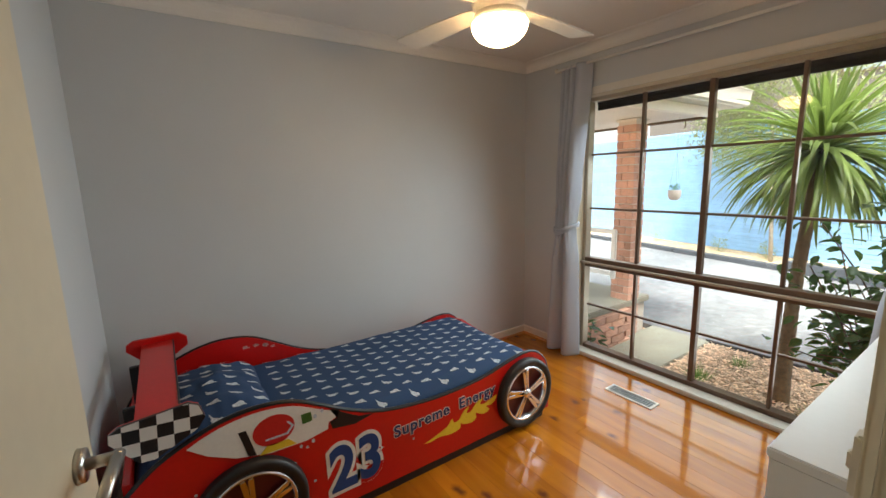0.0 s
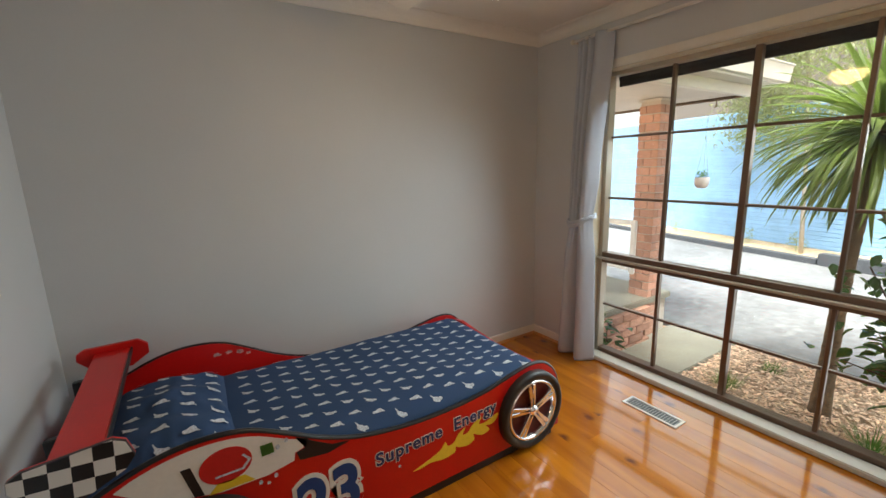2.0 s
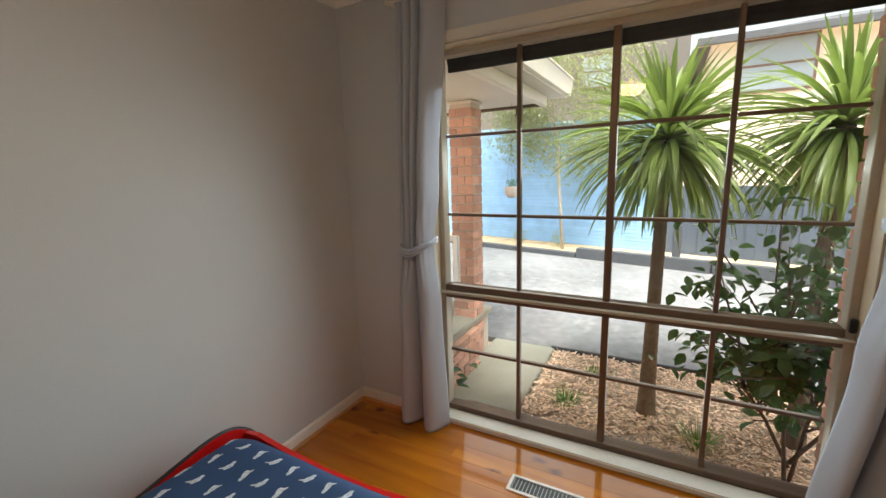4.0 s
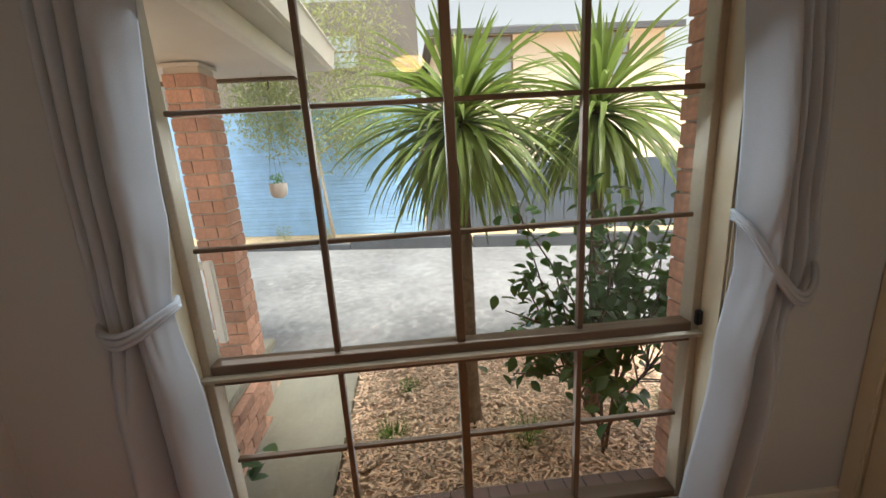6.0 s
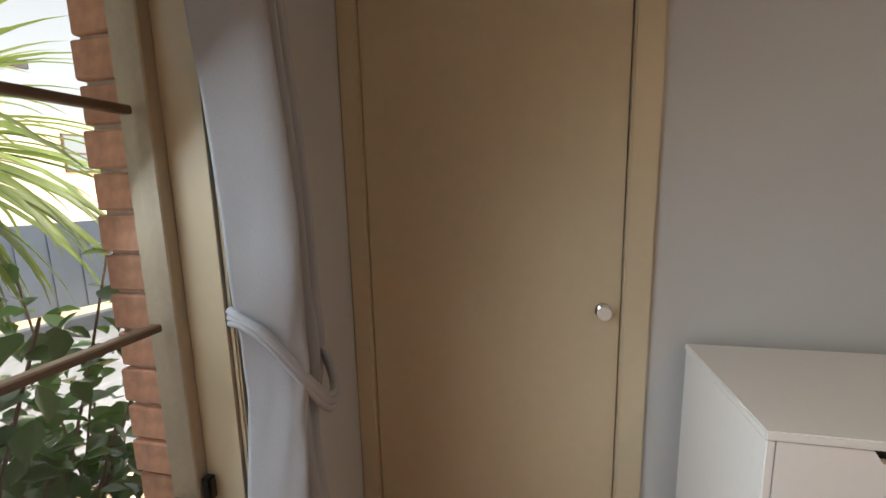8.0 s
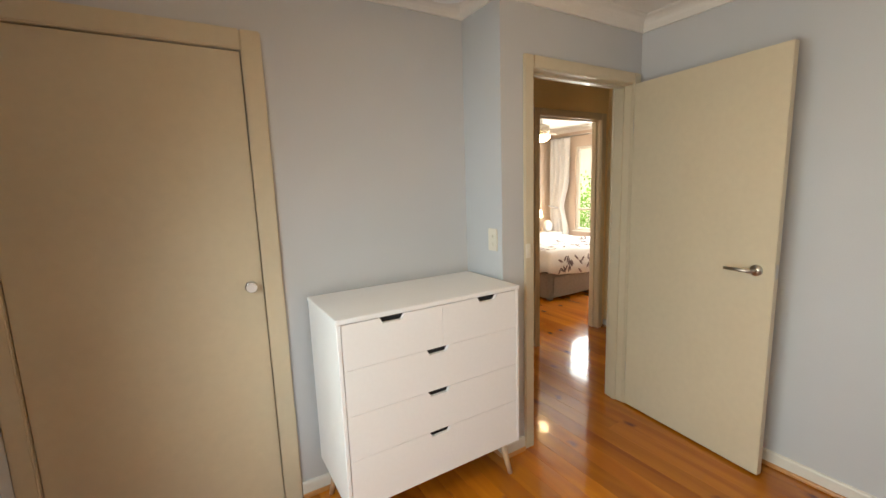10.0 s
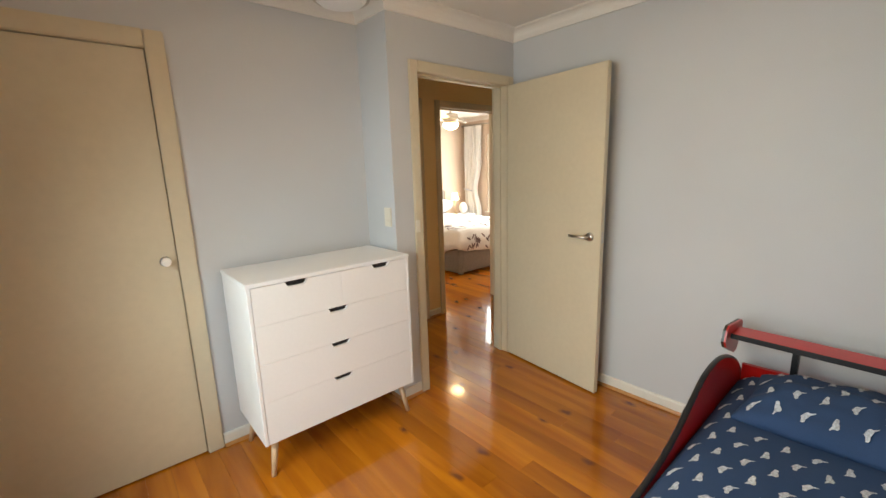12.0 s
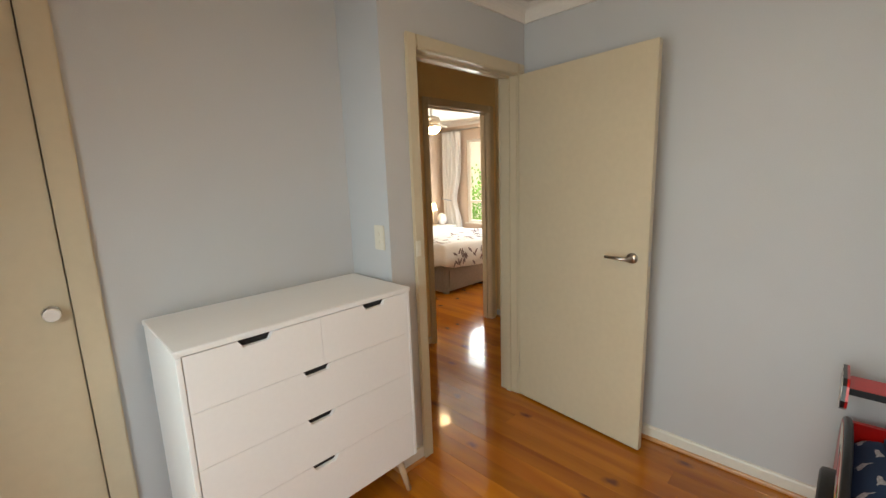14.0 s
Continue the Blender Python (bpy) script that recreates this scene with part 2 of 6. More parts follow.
NAVYFENCE = shader("navy_fence_steel", (0.085, 0.11, 0.15), 0.5, grain=0.06, scale=20, stain=0.1)
WHITEMETAL = shader("white_enamel_rail", (0.78, 0.78, 0.76), 0.35, grain=0.02, scale=40, stain=0.04)
POTWHITE = shader("white_ceramic", (0.8, 0.76, 0.73), 0.3, grain=0.02, scale=40)
WHITEPAINT = shader("white_print", (0.78, 0.76, 0.70), 0.3, grain=0.03, scale=60)
BLUEPRINT = shader("blue_print", (0.010, 0.055, 0.20), 0.3, grain=0.05, scale=60)
NAVYPRINT = shader("dark_blue_print", (0.02, 0.03, 0.12), 0.3, grain=0.05, scale=60)
YELLOW = shader("yellow_print", (0.78, 0.55, 0.04), 0.3, grain=0.05, scale=60)
REDPRINT = shader("red_print", (0.55, 0.02, 0.02), 0.3, grain=0.05, scale=60)
OLDPRINT = shader("scuffed_sticker", (0.50, 0.28, 0.26), 0.6, grain=0.5, scale=90)
PRINT = shader("pale_sheet_print", (0.52, 0.57, 0.63), 0.85, grain=0.35, scale=150)
RUBBER = shader("black_rubber", (0.014, 0.013, 0.013), 0.45, grain=0.15, scale=80, bump=0.2)
QUAD = shader("varnished_quad", (0.48, 0.22, 0.07), 0.3, grain=0.12, scale=30)
BLIND = shader("charcoal_awning_cloth", (0.022, 0.02, 0.02), 0.9, grain=0.15, scale=120)
PLASTIC = shader("ivory_switch_plastic", (0.74, 0.70, 0.60), 0.35, grain=0.01, scale=40)
DUVET = shader("white_duvet", (0.72, 0.71, 0.70), 0.9, grain=0.04, scale=60, bump=0.3, stain=0.03)
GREYBED = shader("grey_bed_frame", (0.20, 0.18, 0.16), 0.6, grain=0.1, scale=30)
# cream paint with the hall's warm light put into its colour
HALL_LIT = shader("cream_hall_paint_lit_warm", (0.85, 0.66, 0.35), 0.5, grain=0.02, scale=120, bump=0.08, stain=0.03)
PEACH = shader("warm_beige_wall", (0.62, 0.50, 0.40), 0.6, grain=0.02, scale=150, bump=0.1, stain=0.03)
GLOBE = shader("lit_opal_glass", (0.9, 0.85, 0.75), 0.3, emit=(1.0, 0.60, 0.28), strength=15.0)
GLOBE_FAR = shader("lit_opal_shade", (0.9, 0.85, 0.75), 0.3, emit=(1.0, 0.66, 0.34), strength=11.0)
SHADE_LIT = shader("lit_lamp_shade", (0.9, 0.85, 0.75), 0.5, emit=(1.0, 0.70, 0.40), strength=2.5)
PURPLE = shader("muted_floral_print", (0.16, 0.12, 0.13), 0.9, grain=0.2, scale=60)


# ---- mesh helpers ----
def box(bm, x0, y0, z0, x1, y1, z1, m=None):
    c = Matrix.Translation(((x0 + x1) / 2, (y0 + y1) / 2, (z0 + z1) / 2)) @ Matrix.Diagonal((abs(x1 - x0), abs(y1 - y0), abs(z1 - z0), 1))
    return bmesh.ops.create_cube(bm, size=1, matrix=(m @ c) if m else c)["verts"]


def soft_box(x0, y0, z0, x1, y1, z1, bevel=0.004, segments=2):
    bm = bmesh.new()
    box(bm, x0, y0, z0, x1, y1, z1)
    bmesh.ops.bevel(bm, geom=bm.edges[:], offset=bevel, segments=segments, affect="EDGES")
    return bm


def rod(bm, a, b, r0, r1=None, n=12):
    a, b = Vector(a), Vector(b)
    d = b - a
    m = Matrix.Translation((a + b) / 2) @ d.to_track_quat("Z", "Y").to_matrix().to_4x4()
    return bmesh.ops.create_cone(bm, cap_ends=True, segments=n, radius1=r0, radius2=r0 if r1 is None else r1, depth=d.length, matrix=m)["verts"]


def tube(bm, points, r, n=8):
    """One unbroken tube along points; r a number or one for each point."""
    points = [Vector(p) for p in points]
    loop = (points[0] - points[-1]).length < 1e-6
    rings = []
    side = None
    for i, p in enumerate(points):
        d = (points[min(i + 1, len(points) - 1)] - points[max(i - 1, 0)]).normalized()
        side = d.orthogonal().normalized() if side is None else (side - d * side.dot(d)).normalized()
        up = d.cross(side)
        q = r[i] if isinstance(r, (list, tuple)) else r
        rings.append([bm.verts.new(p + (side * math.cos(a) + up * math.sin(a)) * q) for a in (2 * math.pi * k / n for k in range(n))])
    for a, b in zip(rings, rings[1:]):
        for k in range(n):
            bm.faces.new((a[k], a[(k + 1) % n], b[(k + 1) % n], b[k]))
    if not loop:
        bm.faces.new(rings[0][::-1]), bm.faces.new(rings[-1])


def prism(outline, d, axis="y", bevel=0.0):
    """An outline of (u, v) pairs pushed d along an axis: y takes (x, z), x takes (y, z), z takes (x, y)."""
    bm = bmesh.new()
    put = {"y": lambda u, v: (u, 0, v), "x": lambda u, v: (0, u, v), "z": lambda u, v: (u, v, 0)}[axis]
    face = bm.faces.new([bm.verts.new(put(u, v)) for u, v in outline])
    out = bmesh.ops.extrude_face_region(bm, geom=[face])["geom"]
    bmesh.ops.translate(bm, vec={"y": (0, d, 0), "x": (d, 0, 0), "z": (0, 0, d)}[axis], verts=[v for v in out if isinstance(v, bmesh.types.BMVert)])
    bmesh.ops.recalc_face_normals(bm, faces=bm.faces)
    if bevel:
        rim = [e for e in bm.edges if len(e.link_faces) == 2 and any(len(f.verts) > 4 for f in e.link_faces) or len(outline) <= 4]
        bmesh.ops.bevel(bm, geom=rim, offset=bevel, segments=2, affect="EDGES")
    return bm


def mesh_of(name, bm, smooth=False):
    me = bpy.data.meshes.new(name)
    bm.to_mesh(me)
    bm.free()
    if smooth:
        for p in me.polygons:
            p.use_smooth = True
    return me


def part(name, bm, material, parent, label="", smooth=False, at=None):
    me = mesh_of(name, bm, smooth)
    me.materials.append(material)
    ob = new(name, me)
    ob.parent = parent
    if at:
        ob.matrix_basis = at
    return tagged(ob, label)


def thing(name, label, category, m=None, group="", kind=""):
    ob = new(name)
    ob.empty_display_size = 0.1
    if m:
        ob.matrix_basis = m
    return tagged(ob, label, category, group, kind)


def solid(name, bm, material, label, category="", kind="", smooth=False):
    me = mesh_of(name, bm, smooth)
    me.materials.append(material)
    return tagged(new(name, me), label, category, "", kind)


def structure(name, material, *boxes, label="painted plaster wall"):
    bm = bmesh.new()
    for b in boxes:
        box(bm, *b)
    return solid(name, bm, material, label, "", "structure")


# ---- the room ----
WEST, EAST, NORTH, SOUTH, DOORY, JOG = -0.60, 2.45, 2.78, -0.15, 0.165, 0.49
TOP = 2.41
D0, D1, DH = -0.518, 0.290, 2.040            # the doorway
C0, C1, CH = 1.575, 2.385, 2.045            # the cupboard door
W0, W1, WZ0, WZ1 = 0.45, 2.22, 0.03, 2.05   # the window
GX = 2.57
HALL, HWEST = -0.88, -1.68                  # the hall's far wall and its west end
B0, B1 = -1.57, -0.775                      # the far bedroom's doorway
RX, RY = -4.0, -3.9                         # the far bedroom's west and south walls
structure("wall_west", WALL, (WEST - 0.1, DOORY - 0.12, 0, WEST, NORTH, TOP), label="pale grey-blue plaster wall behind the open door")
structure("wall_north", WALL, (WEST - 0.1, NORTH, -0.5, EAST + 0.25, NORTH + 0.1, TOP), label="plain pale grey plaster wall beside the bed")
structure("wall_east", WALL, (EAST, W1, 0, EAST + 0.11, NORTH, TOP), (EAST, SOUTH, 0, EAST + 0.11, W0, TOP), (EAST, W0, WZ1, EAST + 0.11, W1, TOP),
          (EAST, W0, -0.3, EAST + 0.11, W1, WZ0 - 0.035), label="pale plaster wall around the large window")
def wall_with_doors(name, material, x0, x1, y0, y1, doors, label):
    """A wall along x with openings (x, x, height) that reach the floor."""
    outline = [(x0, 0)]
    for a, b, h in doors:
        outline += [(a, 0), (a, h), (b, h), (b, 0)]
    bm = prism(outline + [(x1, 0), (x1, TOP), (x0, TOP)], y1 - y0, "y")
    bmesh.ops.translate(bm, vec=(0, y0, 0), verts=bm.verts)
    return solid(name, bm, material, label, "", "structure")


wall_with_doors("wall_doorway", WALL, WEST, JOG, DOORY - 0.12, DOORY, [(D0 - 0.02, D1 + 0.02, DH + 0.02)], "pale blue-grey plaster wall around the doorway")
structure("wall_return", WALL, (JOG - 0.1, HALL, 0, JOG, DOORY - 0.12, TOP), label="short return wall with the light switch")
wall_with_doors("wall_south", WALL, JOG, EAST + 0.11, SOUTH - 0.1, SOUTH, [(C0 - 0.02, C1 + 0.02, CH + 0.02)], "pale plaster wall behind the chest of drawers")
structure("cupboard_back", WALL, (JOG, SOUTH - 0.7, 0, EAST + 0.11, SOUTH - 0.6, TOP), (EAST, SOUTH - 0.6, 0, EAST + 0.11, SOUTH - 0.1, TOP), label="plain wall closing the cupboard")
structure("ceiling", CEIL, (RX - 0.1, RY - 0.1, TOP, EAST + 0.11, NORTH + 0.1, TOP + 0.08), label="flat cream-white plaster ceiling")
wall_with_doors("wall_hall", HALL_LIT, HWEST - 0.1, JOG, HALL - 0.1, HALL, [(B0 - 0.02, B1 + 0.02, DH + 0.02), (-0.50, 0.32, DH)], "cream painted hall wall with doorways, warm light in its colour")
structure("wall_hall_west", HALL_LIT, (HWEST - 0.1, HALL, 0, HWEST, DOORY - 0.12, TOP), label="cream painted end wall of the hall, warm light in its colour")
structure("wall_hall_north", HALL_LIT, (HWEST - 0.1, DOORY - 0.12, 0, WEST - 0.1, DOORY, TOP), label="cream painted side wall of the hall, warm light in its colour")
structure("wall_far_bedroom", PEACH, (RX, RY - 0.1, 0, -0.5, RY, TOP), (-0.6, RY, 0, -0.5, HALL - 0.1, TOP), (RX, HALL - 0.2, 0, HWEST - 0.1, HALL - 0.1, TOP),
          (RX - 0.1, RY - 0.1, 0, RX, -3.3, TOP), (RX - 0.1, -1.5, 0, RX, HALL - 0.1, TOP), (RX - 0.1, -3.3, 0, RX, -1.5, 0.62), (RX - 0.1, -3.3, 2.08, RX, -1.5, TOP),
          label="warm beige plaster wall of the far bedroom")


def cornice(name, points, depth=0.075):
    """A coved cornice round a ring of (x, y), the room to its left."""
    bm = bmesh.new()
    steps = [(0, 0), (0.012, 0), (0.012, 0.012)] + [(0.012 + (depth - 0.02) * (1 - math.cos(a)), 0.012 + (depth - 0.02) * math.sin(a)) for a in (0.3, 0.6, 0.9, 1.2, 1.57)] + [(depth, depth - 0.004), (depth, depth), (0, depth)]
    rings = []
    for i, p in enumerate(points):
        p = Vector(p)
        before, after = (p - Vector(points[i - 1])).normalized(), (Vector(points[(i + 1) % len(points)]) - p).normalized()
        n1, n2 = Vector((-before.y, before.x)), Vector((-after.y, after.x))
        n = (n1 + n2) / (1 + n1.dot(n2))
        rings.append([bm.verts.new((p.x + n.x * d, p.y + n.y * d, TOP - depth + h)) for d, h in steps])
    for a, b in zip(rings, rings[1:] + rings[:1]):
        for i in range(len(steps)):
            j = (i + 1) % len(steps)
            bm.faces.new((a[i], a[j], b[j], b[i]))
    bmesh.ops.recalc_face_normals(bm, faces=bm.faces)
    return solid(name, bm, CEIL, "coved plaster cornice", "", "structure")


cornice("cornice", [(JOG, SOUTH), (EAST, SOUTH), (EAST, NORTH), (WEST, NORTH), (WEST, DOORY), (JOG, DOORY)])
cornice("cornice", [(RX, RY), (-0.6, RY), (-0.6, HALL - 0.2), (RX, HALL - 0.2)])


def skirting(x0, y0, x1, y1, nx, ny):
    """A skirting board with a timber quad at its foot; (nx, ny) points into the room."""
    a, b = Vector((x0, y0, 0)), Vector((x1, y1, 0))
    n = Vector((nx, ny, 0))
    prof = [(0, 0.012), (0.014, 0.012), (0.014, 0.066), (0.010, 0.074), (0, 0.076)]
    quad = [(0.0, 0), (0.024, 0), (0.023, 0.008), (0.019, 0.016), (0.014, 0.019), (0.0, 0.0195)]
    board = thing("baseboard", "white painted skirting with a varnished timber quad", "skirting", kind="structure")
    for name, outline, mat in (("board", prof, SKIRT), ("quad", quad, QUAD)):
        bm = bmesh.new()
        ends = [[bm.verts.new(p + n * d + Vector((0, 0, h))) for d, h in outline] for p in (a, b)]
        for i in range(len(outline)):
            j = (i + 1) % len(outline)
            bm.faces.new((ends[0][i], ends[0][j], ends[1][j], ends[1][i]))
        bm.faces.new(ends[0][::-1]), bm.faces.new(ends[1])
        bmesh.ops.recalc_face_normals(bm, faces=bm.faces)
        part(name, bm, mat, board)


skirting(WEST, DOORY, WEST, NORTH, 1, 0)
skirting(WEST, NORTH, EAST, NORTH, 0, -1)
skirting(EAST, W1 + 0.03, EAST, NORTH, -1, 0)
skirting(EAST, SOUTH, EAST, W0 - 0.03, -1, 0)
skirting(JOG, SOUTH, C0 - 0.080, SOUTH, 0, 1)
skirting(JOG, SOUTH, JOG, DOORY, 1, 0)
skirting(D1 + 0.066, DOORY, JOG, DOORY, 0, 1)
skirting(B1 + 0.066, HALL, -0.566, HALL, 0, 1)
skirting(HWEST, HALL, HWEST, DOORY - 0.12, 1, 0)


def casing(name, x0, x1, top, y, side, wide=0.062, thick=0.018):
    """An architrave of two uprights and a head round an opening in a wall that faces side (+1 or -1) along y."""
    t = thing(name, "cream gloss painted timber architrave", "architrave", kind="structure")
    a, b = sorted((y, y + side * thick))
    part("upright", soft_box(x0 - wide, a, 0, x0, b, top + wide, 0.005), CREAM, t)
    part("upright", soft_box(x1, a, 0, min(x1 + wide, EAST - 0.001) if x1 > 1 else x1 + wide, b, top + wide, 0.005), CREAM, t)
    part("head", soft_box(x0 + 0.001, a, top, x1 - 0.001, b, top + wide, 0.005), CREAM, t)
    return t


def lining(name, x0, x1, top, ya, yb):
    t = thing(name, "cream painted door lining with a stop bead", "door frame", kind="structure")
    part("jamb", soft_box(x0 - 0.02, ya, 0, x0, yb, top, 0.002), CREAM, t)
    part("jamb", soft_box(x1, ya, 0, x1 + 0.02, yb, top, 0.002), CREAM, t)
    part("head_jamb", soft_box(x0 - 0.02, ya, top, x1 + 0.02, yb, top + 0.02, 0.002), CREAM, t)
    mid = (ya + yb) / 2
    part("stop", soft_box(x0, mid - 0.02, 0, x0 + 0.012, mid + 0.012, top - 0.012, 0.002), CREAM, t)
    part("stop", soft_box(x1 - 0.012, mid - 0.02, 0, x1, mid + 0.012, top - 0.012, 0.002), CREAM, t)
    part("stop", soft_box(x0, mid - 0.02, top - 0.012, x1, mid + 0.012, top, 0.002), CREAM, t)
    return t


casing("trim", D0, D1, DH, DOORY, 1)
casing("trim", D0, D1, DH, DOORY - 0.12, -1)
lining("door_frame_1", D0, D1, DH, DOORY - 0.12, DOORY)
casing("trim", C0, C1, CH, SOUTH, 1, 0.078)
casing("trim", B0, B1, DH, HALL, 1)
lining("door_frame_2", B0, B1, DH, HALL - 0.1, HALL)
casing("trim", -0.50, 0.32, DH, HALL, 1)
solid("door_3", soft_box(-0.497, HALL - 0.05, 0.01, 0.317, HALL - 0.012, DH - 0.003), CREAM, "cream painted hall door, closed", "door", "structure")


def lever(parent, x, y, z, out, along):
    """A lever handle on a rose; out is the side (x) that it stands off, along the way (y) the lever points."""
    bm = bmesh.new()
    rod(bm, (x, y, z), (x + out * 0.010, y, z), 0.027, 0.026, 28)
    rose = part("rose", bm, STEEL, parent, "satin steel rose", True)
    bm = bmesh.new()
    rod(bm, (x + out * 0.008, y, z), (x + out * 0.056, y, z), 0.0095, None, 16)
    rod(bm, (x + out * 0.050, y - along * 0.008, z), (x + out * 0.050, y + along * 0.118, z), 0.0095, 0.0085, 16)
    part("lever", bm, STEEL, rose, "satin steel lever", True)


# the open door, swung short of the wall
door = thing("door_2", "cream painted flush door standing open near the wall", "door", pose(-0.510, 0.190, 0, 0, 0, -5.8), kind="structure")
part("leaf", soft_box(-0.036, 0.0, 0.012, 0.0, 0.793, 2.036, 0.002), CREAM, door)
lever(door, 0.0, 0.718, 1.033, 1, -1)
lever(door, -0.036, 0.718, 1.033, -0.6, -1)
part("latch", soft_box(-0.028, 0.7925, 1.00, -0.008, 0.7945, 1.07, 0.0005, 1), STEEL, door, "steel latch plate")
for z in (0.25, 1.80):
    bm = bmesh.new()
    rod(bm, (-0.012, -0.006, z - 0.045), (-0.012, -0.006, z + 0.045), 0.006, None, 10)
    part("hinge", bm, STEEL, door, "steel butt hinge", True)

# the cupboard door
cup = thing("door_1", "cream painted cupboard door with a white knob, closed", "door", kind="structure")
part("leaf", soft_box(C0 + 0.003, SOUTH - 0.036, 0.008, C1 - 0.003, SOUTH - 0.001, CH - 0.004, 0.002), CREAM, cup)
bm = bmesh.new()
rod(bm, (1.627, SOUTH - 0.001, 1.074), (1.627, SOUTH + 0.006, 1.074), 0.025, 0.023, 28)
rod(bm, (1.627, SOUTH + 0.005, 1.074), (1.627, SOUTH + 0.024, 1.074), 0.011, 0.015, 20)
knob = part("knob_base", bm, CHROME, cup, "chrome knob base", True)
bm = bmesh.new()
rod(bm, (1.627, SOUTH + 0.022, 1.074), (1.627, SOUTH + 0.030, 1.074), 0.016, 0.022, 28)
rod(bm, (1.627, SOUTH + 0.030, 1.074), (1.627, SOUTH + 0.038, 1.074), 0.022, 0.019, 28)
part("knob", bm, POTWHITE, knob, "white ceramic knob")
part("cupboard_jamb", soft_box(C0 - 0.02, SOUTH - 0.1, 0, C0, SOUTH - 0.003, CH, 0.001, 1), CREAM, cup)
part("cupboard_jamb", soft_box(C1, SOUTH - 0.1, 0, C1 + 0.02, SOUTH - 0.003, CH, 0.001, 1), CREAM, cup)
part("cupboard_jamb", soft_box(C0 - 0.02, SOUTH - 0.1, CH, C1 + 0.02, SOUTH - 0.003, CH + 0.02, 0.001, 1), CREAM, cup)

# ---- window ----
window = thing("window_1", "large bronze aluminium window with twenty panes", "window", kind="structure")


def bar(name, *b, mat=FRAME, bevel=0.003):
    return part(name, soft_box(*b, bevel=bevel, segments=1), mat, window)


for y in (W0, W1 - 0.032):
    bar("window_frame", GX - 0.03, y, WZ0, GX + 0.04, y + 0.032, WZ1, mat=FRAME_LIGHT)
# bottom member dark bronze: the shadow line at the sill put into its colour
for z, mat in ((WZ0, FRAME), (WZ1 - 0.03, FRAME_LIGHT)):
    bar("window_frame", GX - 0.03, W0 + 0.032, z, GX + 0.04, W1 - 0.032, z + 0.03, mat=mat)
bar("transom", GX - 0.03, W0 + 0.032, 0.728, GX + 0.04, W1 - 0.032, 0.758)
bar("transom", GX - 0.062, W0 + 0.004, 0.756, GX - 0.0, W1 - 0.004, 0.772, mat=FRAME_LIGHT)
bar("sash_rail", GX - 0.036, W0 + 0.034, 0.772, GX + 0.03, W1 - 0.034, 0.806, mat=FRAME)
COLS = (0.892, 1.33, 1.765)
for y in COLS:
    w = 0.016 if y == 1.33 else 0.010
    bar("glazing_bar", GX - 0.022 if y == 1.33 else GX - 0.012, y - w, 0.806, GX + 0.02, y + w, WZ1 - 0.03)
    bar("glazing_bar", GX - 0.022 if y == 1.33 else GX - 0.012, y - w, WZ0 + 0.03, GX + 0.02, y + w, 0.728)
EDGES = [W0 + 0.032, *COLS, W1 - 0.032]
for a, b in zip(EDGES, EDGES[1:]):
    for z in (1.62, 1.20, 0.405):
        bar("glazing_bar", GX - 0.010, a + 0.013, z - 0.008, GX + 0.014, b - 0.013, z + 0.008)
    for z0, z1 in ((WZ0 + 0.03, 0.397), (0.413, 0.728), (0.806, 1.192), (1.208, 1.612), (1.628, WZ1 - 0.03)):
        bm = bmesh.new()
        box(bm, GX + 0.001, a + 0.008, z0, GX + 0.004, b - 0.008, z1)
        pane = part("pane", bm, GLASS, window, "clear glass")
        pane.visible_shadow = False
part("window_sill", soft_box(EAST - 0.014, W0 - 0.03, WZ0 - 0.03, GX - 0.03, W1 + 0.03, WZ0 + 0.002, 0.006), SKIRT, window, "white painted timber sill")
for y0, y1 in ((W0 - 0.001, W0 + 0.004), (W1 - 0.004, W1 + 0.001)):
    part("reveal", soft_box(EAST - 0.002, y0, WZ0 + 0.002, GX - 0.031, y1, WZ1, 0.001, 1), CREAM, window, "cream painted timber reveal")
part("reveal", soft_box(EAST - 0.002, W0, WZ1 - 0.004, GX - 0.031, W1, WZ1 + 0.001, 0.001, 1), CREAM, window)
part("head_trim", soft_box(EAST - 0.024, W0 - 0.05, WZ1 + 0.002, EAST - 0.001, W1 + 0.05, WZ1 + 0.05, 0.005), SKIRT, window, "white painted head trim")
part("side_trim", soft_box(EAST - 0.016, W0 - 0.05, WZ0 + 0.004, EAST - 0.001, W0 - 0.004, WZ1, 0.004), CREAM, window)
part("side_trim", soft_box(EAST - 0.016, W1 + 0.004, WZ0 + 0.004, EAST - 0.001, W1 + 0.05, WZ1, 0.004), CREAM, window)
part("sash_lock", soft_box(GX - 0.058, W0 + 0.008, 0.80, GX - 0.036, W0 + 0.03, 0.855, 0.004), BLACK, window, "black sash lock")
catch = thing("blind_catch", "small white cord catch on the window trim", "catch")
part("plate", soft_box(EAST - 0.022, W0 - 0.024, 1.575, EAST - 0.0155, W0 - 0.006, 1.640, 0.002), PLASTIC, catch)
part("cleat", soft_box(EAST - 0.036, W0 - 0.020, 1.582, EAST - 0.0215, W0 - 0.010, 1.604, 0.003), CHROME, catch, "small bright metal cleat")
awning = thing("awning_blind", "charcoal outdoor blind rolled up above the window", "blind")
bm = bmesh.new()
rod(bm, (2.69, W0 + 0.02, 2.03), (2.69, W1 - 0.02, 2.03), 0.042, None, 18)
part("cloth_roll", bm, BLIND, awning, "", True)
